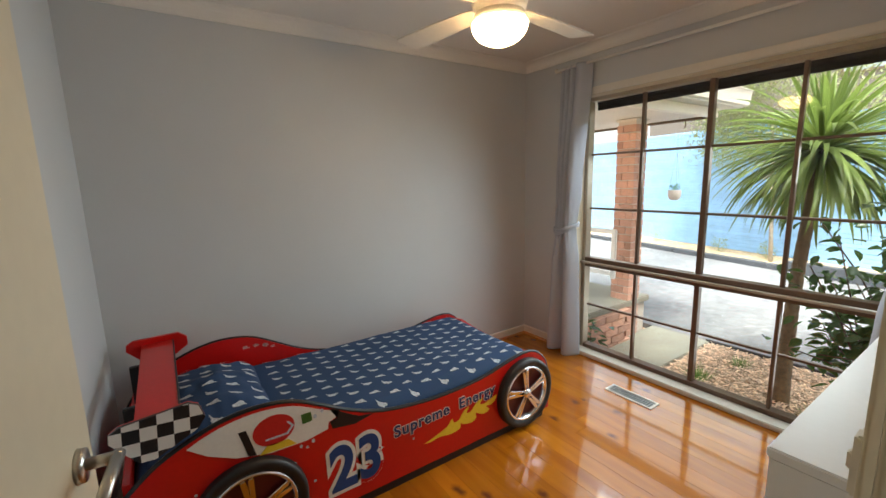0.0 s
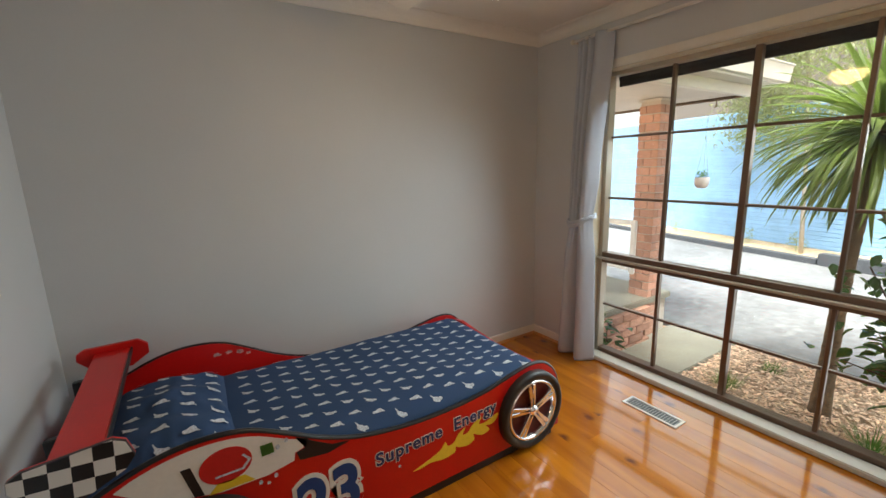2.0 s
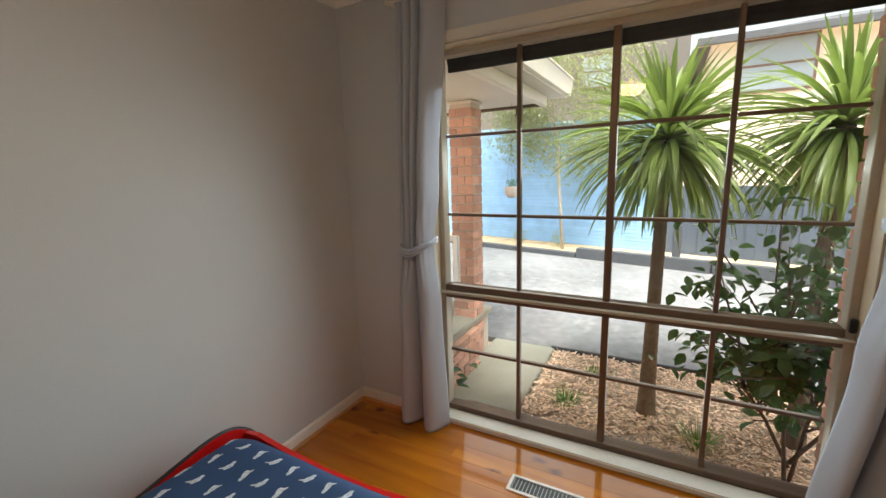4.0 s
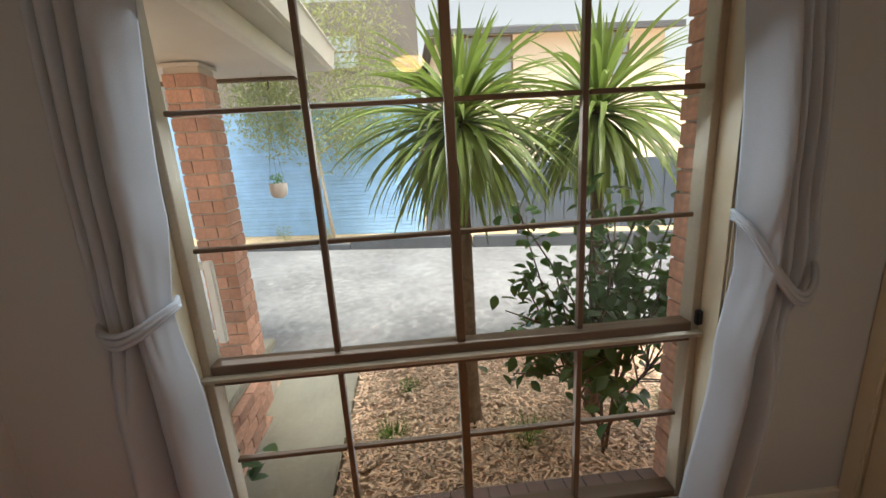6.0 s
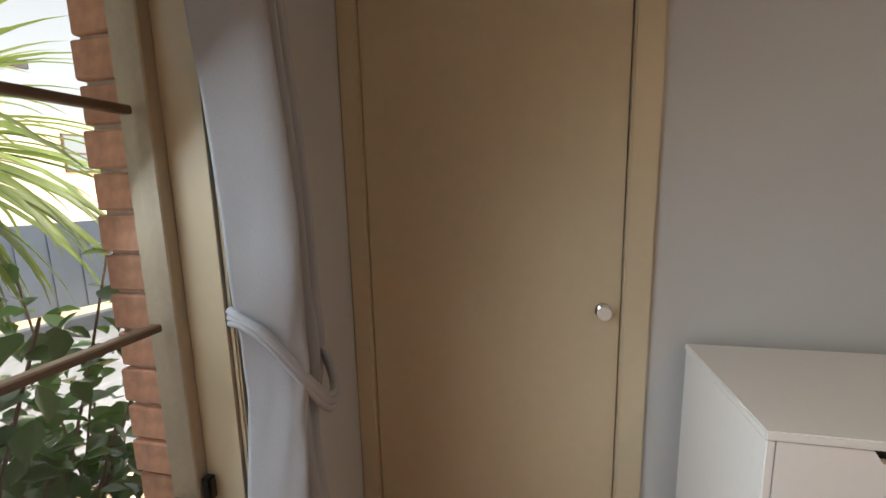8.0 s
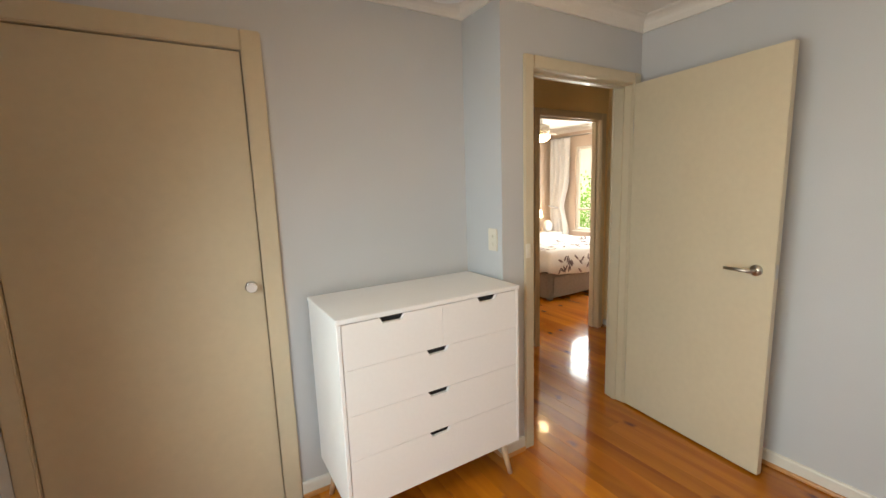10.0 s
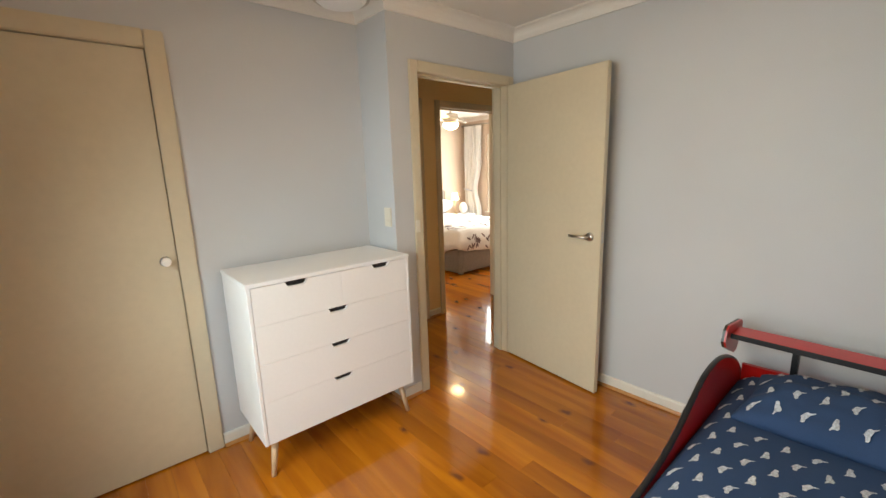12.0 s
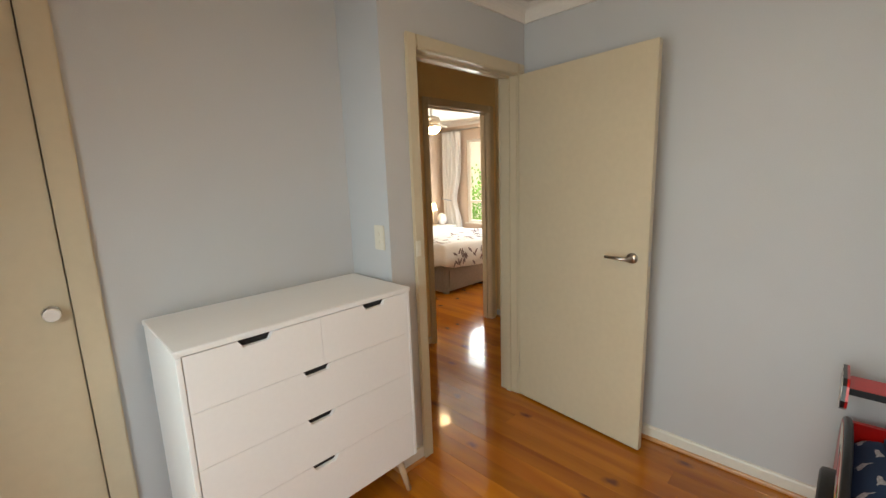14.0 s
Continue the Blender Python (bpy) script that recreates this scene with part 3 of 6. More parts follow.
part("bottom_bar", soft_box(2.655, W0 + 0.02, 1.965, 2.675, W1 - 0.02, 2.0, 0.004), BLIND, awning)

# ---- curtains ----
def between(rows, z):
    """Eases between rows of (z, a, b, ...) listed from the floor up."""
    for lo, hi in zip(rows, rows[1:]):
        if z <= hi[0]:
            q = max(0.0, (z - lo[0]) / (hi[0] - lo[0]))
            q = q * q * (3 - 2 * q)
            return [a + (b - a) * q for a, b in zip(lo[1:], hi[1:])]
    return list(rows[-1][1:])


def curtain(label, rows, seed, tie, lobe):
    """A tied-back curtain. rows: height, edge by the glass, edge on the wall, depth; tie: heights of the cord at the glass, its dip and its hook."""
    t = thing("curtain", label, "curtain", group="bedroom curtains")
    bm = bmesh.new()
    nu, nz = 110, 110
    grid = []
    for j in range(nz + 1):
        z = 0.012 + (2.27 - 0.012) * j / nz
        left, right, deep = between(rows, z)
        tight = math.exp(-((z - tie[1] - 0.05) / 0.16) ** 2)
        low = 1 / (1 + math.exp((z - tie[1] + 0.12) * 14))
        row = []
        for i in range(nu + 1):
            u = i / nu
            if u < lobe:
                q = u / lobe
                fold = math.sin(math.pi * q) ** (1.0 - 0.2 * low) + 0.10 * low * math.sin(2 * math.pi * q)
            else:
                q = (u - lobe) / (1 - lobe)
                narrow = (0.62 - 0.12 * q) * abs(math.sin(math.pi * q * 2.5)) ** 0.7
                fold = narrow * (1 - low) + low * (0.92 * math.sin(math.pi * min(q * 1.15, 1)) ** 0.8)
            drift = noise.noise((u * 3.0 + seed, z * 1.1, seed))
            pucker = noise.noise((u * 13 + seed, z * 7.0 - u * 5, 2.0))
            x = 2.415 - deep * fold - 0.012 * drift - 0.010 * pucker * (0.25 + 1.1 * tight)
            y = left + (right - left) * (u + 0.020 * math.sin(z * 2.3 + seed) * math.sin(math.pi * u)) + 0.004 * drift
            row.append(bm.verts.new((min(x, 2.437), y, z)))
        grid.append(row)
    for j in range(nz):
        for i in range(nu):
            bm.faces.new((grid[j][i], grid[j][i + 1], grid[j + 1][i + 1], grid[j + 1][i]))
    cloth = part("cloth", bm, FABRIC, t, "grey woven cloth", True)
    thick = cloth.modifiers.new("thickness", "SOLIDIFY")
    thick.thickness = 0.004
    z0, z1, z2 = tie
    a, b, deep = between(rows, z1 + 0.05)
    s = 1 if b > a else -1
    a, b = a - s * 0.012, b + s * 0.012
    for k in range(3):
        bm = bmesh.new()
        pts = [Vector((2.43, a + s * 0.004, z0 + 0.012 - 0.013 * k))]
        for i in range(31):
            q = i / 30
            sag = math.sin(math.pi * min(q / 0.62, 1) / 2) if q < 0.62 else math.cos(math.pi / 2 * (q - 0.62) / 0.38)
            end = z0 if q < 0.62 else z2
            pts.append(Vector((2.405 - (deep + 0.006) * math.sin(math.pi * q) ** 0.55 - 0.005 * (k == 1), a + (b - a) * q, end + (z1 - end) * sag - 0.017 * k * (0.45 + 0.55 * sag))))
        pts.append(Vector((2.446, b, z2 - 0.010 * k)))
        tube(bm, pts, 0.0085, 10)
        part("tieback", bm, FABRIC, t, "grey cord tieback", True)
    return t


curtain("grey cloth curtain tied back beside the bed",
        [(0.0, 2.125, 2.44, 0.110), (0.75, 2.155, 2.41, 0.100), (1.05, 2.185, 2.365, 0.085), (1.35, 2.150, 2.355, 0.100), (2.27, 2.075, 2.325, 0.085)], 3.0, (1.085, 1.035, 1.05), 0.52)
curtain("grey cloth curtain tied back beside the cupboard",
        [(0.0, 0.570, 0.365, 0.125), (0.75, 0.490, 0.285, 0.115), (1.08, 0.452, 0.215, 0.100), (1.35, 0.470, 0.250, 0.120), (2.27, 0.545, 0.325, 0.105)], 8.0, (1.220, 0.985, 1.07), 0.52)
pole = thing("curtain_rod", "slim white curtain rod on brackets above the window", "curtain rod")
bm = bmesh.new()
rod(bm, (2.37, -0.02, 2.262), (2.37, 2.37, 2.262), 0.0095, None, 14)
part("rod", bm, WHITEMETAL, pole, "", True)
for y in (-0.03, 2.375):
    bm = bmesh.new()
    bmesh.ops.create_uvsphere(bm, u_segments=14, v_segments=10, radius=0.018, matrix=Matrix.Translation((2.37, y, 2.262)))
    part("finial", bm, SKIRT, pole, "", True)
for y in (0.1, 2.35):
    bm = soft_box(2.365, y - 0.008, 2.245, EAST, y + 0.008, 2.256, 0.002, 1)
    box(bm, EAST - 0.006, y - 0.014, 2.22, EAST, y + 0.014, 2.28)
    part("bracket", bm, SKIRT, pole)

# ---- chest of drawers ----
chest = thing("chest_of_drawers", "white chest of five drawers on splayed beech legs", "chest of drawers")
X0, X1, Y0, Y1 = 0.520, 1.402, -0.115, 0.300
bm = soft_box(X0, Y0, 0.195, X0 + 0.016, Y1 + 0.018, 0.978, 0.002)
part("side", bm, WHITE, chest)
part("side", soft_box(X1 - 0.016, Y0, 0.195, X1, Y1 + 0.018, 0.978, 0.002), WHITE, chest)
part("top", soft_box(X0 - 0.004, Y0, 0.979, X1 + 0.004, Y1 + 0.022, 0.998, 0.003), WHITE, chest)
part("bottom", soft_box(X0 + 0.017, Y0, 0.195, X1 - 0.017, Y1 - 0.004, 0.21, 0.002), WHITE, chest)
part("back", soft_box(X0 + 0.017, Y0, 0.211, X1 - 0.017, Y0 + 0.006, 0.977, 0.001, 1), WHITE, chest)
# black block: the shade seen through the grip notches, put into colour
part("carcass", soft_box(X0 + 0.02, Y0 + 0.01, 0.213, X1 - 0.02, Y1 - 0.006, 0.975, 0.002, 1), BLACK, chest, "black block for the shade inside the drawer grips")


def drawer(xa, xb, za, zb, grip):
    d = [(xa, za), (xb, za), (xb, zb), (grip + 0.056, zb), (grip + 0.040, zb - 0.024), (grip - 0.040, zb - 0.024), (grip - 0.056, zb), (xa, zb)]
    bm = prism(d, 0.018, "y")
    bmesh.ops.translate(bm, vec=(0, Y1 - 0.001, 0), verts=bm.verts)
    part("drawer_front", bm, WHITE, chest)


XM = 0.945
drawer(XM + 0.0008, X1 - 0.018, 0.7940, 0.976, 1.175)
drawer(X0 + 0.018, XM - 0.0008, 0.7940, 0.976, 0.705)
for za, zb in ((0.606, 0.7925), (0.417, 0.6045), (0.198, 0.4155)):
    drawer(X0 + 0.018, X1 - 0.018, za, zb, 0.972)
for sx, x in ((-1, X0 + 0.065), (1, X1 - 0.065)):
    for sy, y in ((-1, Y0 + 0.05), (1, Y1 - 0.05)):
        bm = bmesh.new()
        rod(bm, (x + sx * 0.035, y + sy * 0.03, 0.0), (x, y, 0.194), 0.011, 0.019, 16)
        part("leg", bm, WOOD, chest, "tapered beech leg", True)

# ---- switch, vents ----
switch = thing("light_switch", "ivory plastic light switch on the return wall", "light switch")
part("plate", soft_box(JOG, 0.058, 1.135, JOG + 0.009, 0.130, 1.251, 0.003), PLASTIC, switch)
for z in (1.172, 1.212):
    part("rocker", soft_box(JOG + 0.0085, 0.085, z - 0.010, JOG + 0.014, 0.103, z + 0.010, 0.002), PLASTIC, switch)
plate = thing("light_switch", "small ivory switch plate on the door architrave", "light switch")
part("plate", soft_box(D1 + 0.034, DOORY + 0.0185, 1.090, D1 + 0.064, DOORY + 0.029, 1.165, 0.003), PLASTIC, plate)
part("rocker", soft_box(D1 + 0.043, DOORY + 0.028, 1.117, D1 + 0.055, DOORY + 0.034, 1.139, 0.002), PLASTIC, plate)
strike = solid("door_strike", soft_box(D1 - 0.002, DOORY - 0.035, 0.99, D1 + 0.001, DOORY - 0.008, 1.07, 0.0005, 1), STEEL, "small steel strike plate on the door jamb", "strike plate")
register = thing("floor_vent", "white metal floor heating vent set in the boards", "floor vent")
VX0, VX1, VY0, VY1 = 2.100, 2.206, 1.345, 1.672
bm = bmesh.new()
for b in ((VX0, VY0, 0, VX1, VY0 + 0.014, 0.006), (VX0, VY1 - 0.014, 0, VX1, VY1, 0.006), (VX0, VY0 + 0.014, 0, VX0 + 0.014, VY1 - 0.014, 0.006), (VX1 - 0.014, VY0 + 0.014, 0, VX1, VY1 - 0.014, 0.006)):
    box(bm, *b)
part("frame", bm, SKIRT, register, "pale enamel rim")
# no duct is cut; a black sheet puts its shade under the slats
part("grille_bed", soft_box(VX0 + 0.014, VY0 + 0.014, 0.0005, VX1 - 0.014, VY1 - 0.014, 0.0015, 0.0002, 1), BLACK, register)
n = 18
for i in range(n):
    y = VY0 + 0.020 + (VY1 - VY0 - 0.040) * i / (n - 1)
    part("slat", soft_box(VX0 + 0.014, y - 0.0009, 0.001, VX1 - 0.014, y + 0.0009, 0.0045, 0.0003, 1), STEEL, register)
outlet = thing("ceiling_vent", "round pale ceiling air outlet with a dropped disc", "ceiling vent")
for name, r0, r1, h0, h1, mat, words in (("neck", 0.100, 0.096, 0.0, 0.040, CEIL, ""), ("rim", 0.120, 0.150, 0.030, 0.046, STEEL, "grey metal rim"), ("disc", 0.134, 0.112, 0.0465, 0.066, WHITE, "white centre disc")):
    bm = bmesh.new()
    rod(bm, (0.70, 0.075, TOP - h0), (0.70, 0.075, TOP - h1), r0, r1, 36)
    part(name, bm, mat, outlet, words)

# ---- ceiling fan ----
def ceiling_fan(label, x, y, turn, glow, drop=0.0, blades=4):
    fan = thing("ceiling_fan", label, "ceiling fan", pose(x, y, 0, 0, 0, turn))
    bm = bmesh.new()
    rod(bm, (0, 0, TOP), (0, 0, TOP - 0.045), 0.065, 0.055, 28)
    part("canopy", bm, SKIRT, fan, "", True)
    bm = bmesh.new()
    rod(bm, (0, 0, TOP - 0.04), (0, 0, 2.21 - drop), 0.013, None, 14)
    part("downrod", bm, SKIRT, fan, "", True)
    bm = bmesh.new()
    for (r0, z0), (r1, z1) in zip(((0.05, 2.235), (0.10, 2.215), (0.112, 2.17), (0.098, 2.125)), ((0.10, 2.215), (0.112, 2.17), (0.098, 2.125), (0.108, 2.095))):
        rod(bm, (0, 0, z0 - drop), (0, 0, z1 - drop), r0, r1, 36)
    part("motor_housing", bm, SKIRT, fan, "white enamel motor housing", True)
    bm = bmesh.new()
    bmesh.ops.create_uvsphere(bm, u_segments=36, v_segments=18, radius=0.112)
    bmesh.ops.delete(bm, geom=[v for v in bm.verts if v.co.z > 0.012], context="VERTS")
    for v in bm.verts:
        v.co.z = v.co.z * 0.72 + 2.088 - drop
    part("globe", bm, glow, fan, "lit opal glass bowl", True)
    for k in range(blades):
        a = 360 / blades * k
        outline = [(0.10, -0.035), (0.16, -0.05), (0.30, -0.060), (0.55, -0.068), (0.602, -0.066), (0.610, -0.058), (0.610, 0.058), (0.602, 0.066), (0.55, 0.066), (0.30, 0.058), (0.16, 0.045), (0.10, 0.03)]
        bm = prism(outline, 0.007, "z", 0.002)
        part("blade", bm, SKIRT, fan, "white fan blade", False, pose(0, 0, 2.158 - drop, 0, 0, a) @ pose(0, 0, 0, 9, 0, 0))
    return fan


ceiling_fan("white four-blade ceiling fan with a lit glass bowl", 0.90, 1.41, 7, GLOBE, 0.032)
# ---- the car bed ----
def smooth_line(points, steps=5):
    """A Catmull-Rom line through the points."""
    out = []
    ext = [points[0], *points, points[-1]]
    for i in range(1, len(ext) - 2):
        p0, p1, p2, p3 = (Vector(q) for q in ext[i - 1:i + 3])
        for k in range(steps):
            t = k / steps
            out.append(tuple(0.5 * ((2 * p1) + (p2 - p0) * t + (2 * p0 - 5 * p1 + 4 * p2 - p3) * t * t + (3 * p1 - p0 - 3 * p2 + p3) * t ** 3)))
    out.append(tuple(points[-1]))
    return out


bed = thing("car_bed", "red racing car shaped child's bed with wheels and a rear wing", "bed")
crest = smooth_line([(-0.57, 0.20), (-0.53, 0.38), (-0.42, 0.50), (-0.30, 0.565), (-0.18, 0.605), (-0.06, 0.615), (0.06, 0.595), (0.18, 0.535), (0.30, 0.470), (0.45, 0.415), (0.65, 0.385), (0.85, 0.380), (1.05, 0.395), (1.22, 0.430), (1.36, 0.452), (1.46, 0.430), (1.54, 0.345), (1.565, 0.20)], 4)
SIDE_Y = 1.705


outline = [(-0.57, 0.045), *crest, (1.565, 0.045)]
for y, name in ((SIDE_Y, "side_panel"), (2.575, "side_panel")):
    bm = prism(outline[::-1], 0.022, "y")
    bmesh.ops.translate(bm, vec=(0, y, 0), verts=bm.verts)
    panel = part(name, bm, RED, bed, "red gloss painted side panel")
    bm = bmesh.new()
    tube(bm, [(xa, y + 0.011, za) for xa, za in crest], 0.0115 if y < 2 else 0.0085, 8)
    part("edge_trim", bm, BLACK, panel, "black edge trim", True)
part("bumper_skirt", soft_box(-0.53, SIDE_Y + 0.004, 0.0, 1.52, SIDE_Y + 0.018, 0.046, 0.002), BLACK, bed, "black plinth")
part("bumper_skirt", soft_box(-0.53, 2.579, 0.0, 1.52, 2.593, 0.046, 0.002), BLACK, bed)
foot = [(1.73, 0.05), (2.572, 0.05), (2.572, 0.405), (2.50, 0.415), (2.35, 0.395), (2.15, 0.380), (1.95, 0.380), (1.80, 0.395), (1.73, 0.405)]
bm = prism(foot, 0.022, "x")
bmesh.ops.translate(bm, vec=(1.475, 0, 0), verts=bm.verts)
part("footboard", bm, RED, bed, "red curved footboard")
bm = prism([(1.73, 0.05), (2.572, 0.05), (2.572, 0.475), (2.15, 0.485), (1.73, 0.475)], 0.022, "x")
bmesh.ops.translate(bm, vec=(-0.50, 0, 0), verts=bm.verts)
part("headboard", bm, RED, bed, "red headboard")
part("slat_base", soft_box(-0.475, 1.73, 0.16, 1.473, 2.572, 0.20, 0.003), BLACK, bed)
# rear wing
bm = soft_box(-0.445, SIDE_Y + 0.004, 0.655, -0.315, 2.586, 0.677, 0.004)
wing = part("wing", bm, RED, bed, "red wing plank across the head end")
part("wing_edge", soft_box(-0.3148, SIDE_Y + 0.004, 0.654, -0.309, 2.586, 0.678, 0.001, 1), BLACK, wing, "black edge")
hexa = [(-0.510, 0.655), (-0.440, 0.560), (-0.395, 0.556), (-0.265, 0.620), (-0.240, 0.655), (-0.255, 0.705), (-0.285, 0.722), (-0.480, 0.702), (-0.507, 0.685)]
bm = prism(hexa, 0.011, "y")
bmesh.ops.translate(bm, vec=(0, SIDE_Y - 0.0148, 0), verts=bm.verts)
part("plate_core", bm, BLACK, bed, "black plate edge")
bm = prism([(x * 0.99 - 0.004, 0.64 + (z - 0.64) * 0.985) for x, z in hexa], 0.0012, "y")
bmesh.ops.translate(bm, vec=(0, SIDE_Y - 0.0162, 0), verts=bm.verts)
part("end_plate", bm, CHECK, bed, "black and white chequered wing end plate")
bm = prism(hexa, 0.007, "y")
bmesh.ops.translate(bm, vec=(0, SIDE_Y - 0.004, 0), verts=bm.verts)
part("plate_backing", bm, RED, bed, "dark red inner face of the wing plate")
hexb = [(-0.510, 0.655), (-0.460, 0.602), (-0.320, 0.585), (-0.250, 0.632), (-0.250, 0.675), (-0.285, 0.705), (-0.480, 0.702), (-0.507, 0.685)]
bm = prism(hexb, 0.018, "y")
bmesh.ops.translate(bm, vec=(0, 2.588, 0), verts=bm.verts)
part("end_plate", bm, RED, bed, "red wing end plate")
for y in (1.93, 2.36):
    part("wing_post", soft_box(-0.487, y - 0.012, 0.44, -0.44, y + 0.012, 0.656, 0.003), BLACK, bed, "black wing post")


DARKRED = shader("dark_red_disc", (0.10, 0.008, 0.008), 0.3, grain=0.05, scale=60)


def wheel(x, z, r):
    bm = bmesh.new()
    seg = 44
    prof = [(r * 0.74, 0.0), (r * 0.80, -0.034), (r * 0.92, -0.042), (r * 0.985, -0.036), (r, -0.022), (r, 0.012)]
    rings = [[bm.verts.new((x + pr * math.cos(a), SIDE_Y - 0.001 + py, z + pr * math.sin(a))) for pr, py in prof] for a in (2 * math.pi * i / seg for i in range(seg))]
    for i in range(seg):
        a, b = rings[i], rings[(i + 1) % seg]
        for k in range(len(prof) - 1):
            bm.faces.new((a[k], a[k + 1], b[k + 1], b[k]))
    bmesh.ops.recalc_face_normals(bm, faces=bm.faces)
    w = part("wheel", bm, RUBBER, bed, "black tyre with a chrome rim", True)
    bm = bmesh.new()
    rod(bm, (x, SIDE_Y - 0.002, z), (x, SIDE_Y - 0.010, z), r * 0.755, None, 40)
    part("hub_disc", bm, DARKRED, w, "dark red disc behind the spokes")
    bm = bmesh.new()
    prof = [(r * 0.70, -0.012), (r * 0.715, -0.034), (r * 0.765, -0.040), (r * 0.790, -0.028)]
    rings = [[bm.verts.new((x + pr * math.cos(a), SIDE_Y + py, z + pr * math.sin(a))) for pr, py in prof] for a in (2 * math.pi * i / seg for i in range(seg))]
    for i in range(seg):
        a, b = rings[i], rings[(i + 1) % seg]
        for k in range(len(prof) - 1):
            bm.faces.new((a[k], a[k + 1], b[k + 1], b[k]))
    bmesh.ops.recalc_face_normals(bm, faces=bm.faces)
    part("rim", bm, CHROME, w, "chrome rim", True)
    for i in range(5):
        a = 2 * math.pi * i / 5 + 0.4
        for off in (-0.10, 0.10):
            bm = prism([(0.018, -0.012), (r * 0.71, -0.010), (r * 0.71, 0.010), (0.018, 0.012)], 0.014, "z", 0.003)
            m = Matrix.Translation((x, SIDE_Y - 0.022, z)) @ Matrix.Rotation(-(a + off), 4, "Y") @ Matrix.Rotation(radians(90), 4, "X")
            bmesh.ops.transform(bm, matrix=m, verts=bm.verts)
            part("spoke", bm, CHROME, w, "chrome spoke")
    bm = bmesh.new()
    rod(bm, (x, SIDE_Y - 0.010, z), (x, SIDE_Y - 0.044, z), 0.030, 0.024, 24)
    part("hub_cap", bm, CHROME, w, "chrome hub cap", True)


wheel(1.345, 0.222, 0.205)
wheel(-0.125, 0.215, 0.212)


def decal(name, outline, material, label, lift=0.0015, holder=bed):
    """A thin printed shape on the near side panel, by (x, z)."""
    bm = prism(outline, 0.001, "y")
    bmesh.ops.translate(bm, vec=(0, SIDE_Y - lift - 0.001, 0), verts=bm.verts)
    return part(name, bm, material, holder, label)


def arc(cx, cz, rx, rz, a0=0, a1=360, n=28):
    return [(cx + rx * math.cos(radians(a0 + (a1 - a0) * i / n)), cz + rz * math.sin(radians(a0 + (a1 - a0) * i / n))) for i in range(n + (a1 - a0 < 360))]


cockpit = [(x, z - 0.013) for x, z in crest if -0.30 < x < 0.20]
decal("cockpit_print", [(-0.31, 0.545), *cockpit, (0.235, 0.500), (0.225, 0.470), (0.195, 0.462), (0.190, 0.432), (0.10, 0.415), (-0.04, 0.418), (-0.16, 0.447), (-0.25, 0.495)], WHITEPAINT, "white cockpit print")
decal("mirror_print", [(0.20, 0.520), (0.33, 0.440), (0.40, 0.428), (0.31, 0.410), (0.21, 0.425), (0.200, 0.460), (0.232, 0.468), (0.242, 0.500)], BLACK, "black side intake print", 0.0018)
decal("helmet_print", arc(-0.02, 0.510, 0.078, 0.062), REDPRINT, "red helmet print", 0.003)
decal("visor_print", [(-0.055, 0.475), (0.03, 0.475), (0.055, 0.505), (0.035, 0.53), (0.028, 0.527), (0.045, 0.505), (0.025, 0.482), (-0.055, 0.482)], PRINT, "grey visor outline", 0.0045)
decal("collar_print", [(-0.08, 0.424), (0.06, 0.420), (0.03, 0.452), (-0.05, 0.455)], YELLOW, "yellow collar print", 0.003)
decal("steering_print", [(-0.145, 0.545), (-0.118, 0.545), (-0.090, 0.432), (-0.118, 0.438)], BLACK, "black bar print", 0.003)
decal("sticker", [(0.085, 0.535), (0.125, 0.535), (0.128, 0.495), (0.088, 0.493)], LEAF_HEDGE, "small green sticker", 0.003)


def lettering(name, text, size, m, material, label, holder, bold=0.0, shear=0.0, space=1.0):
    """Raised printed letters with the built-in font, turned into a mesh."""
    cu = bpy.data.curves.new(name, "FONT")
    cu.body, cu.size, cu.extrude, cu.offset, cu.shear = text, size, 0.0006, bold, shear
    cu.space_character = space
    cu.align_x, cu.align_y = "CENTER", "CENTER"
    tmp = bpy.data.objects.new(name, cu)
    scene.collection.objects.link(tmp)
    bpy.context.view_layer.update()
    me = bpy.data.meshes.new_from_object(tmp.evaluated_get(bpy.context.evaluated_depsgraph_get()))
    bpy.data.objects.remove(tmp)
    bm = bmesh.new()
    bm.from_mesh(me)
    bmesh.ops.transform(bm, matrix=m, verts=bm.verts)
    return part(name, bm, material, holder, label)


FACE = lambda x, z, lift, tilt=0.0, sx=1.0: Matrix.Translation((x, SIDE_Y - lift, z)) @ Matrix.Rotation(radians(90), 4, "X") @ Matrix.Rotation(radians(tilt), 4, "Z") @ Matrix.Diagonal((sx, 1, 1, 1))
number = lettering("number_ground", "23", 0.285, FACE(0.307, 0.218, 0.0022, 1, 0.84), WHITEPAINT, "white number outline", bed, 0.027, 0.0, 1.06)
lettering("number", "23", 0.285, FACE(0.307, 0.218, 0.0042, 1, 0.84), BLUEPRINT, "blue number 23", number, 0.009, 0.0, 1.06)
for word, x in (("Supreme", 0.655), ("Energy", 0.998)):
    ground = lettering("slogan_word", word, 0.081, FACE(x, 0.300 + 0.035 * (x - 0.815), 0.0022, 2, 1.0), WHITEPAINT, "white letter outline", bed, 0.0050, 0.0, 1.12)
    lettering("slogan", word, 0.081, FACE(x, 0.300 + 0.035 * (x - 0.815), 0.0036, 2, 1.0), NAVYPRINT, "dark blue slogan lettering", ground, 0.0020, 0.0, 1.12)
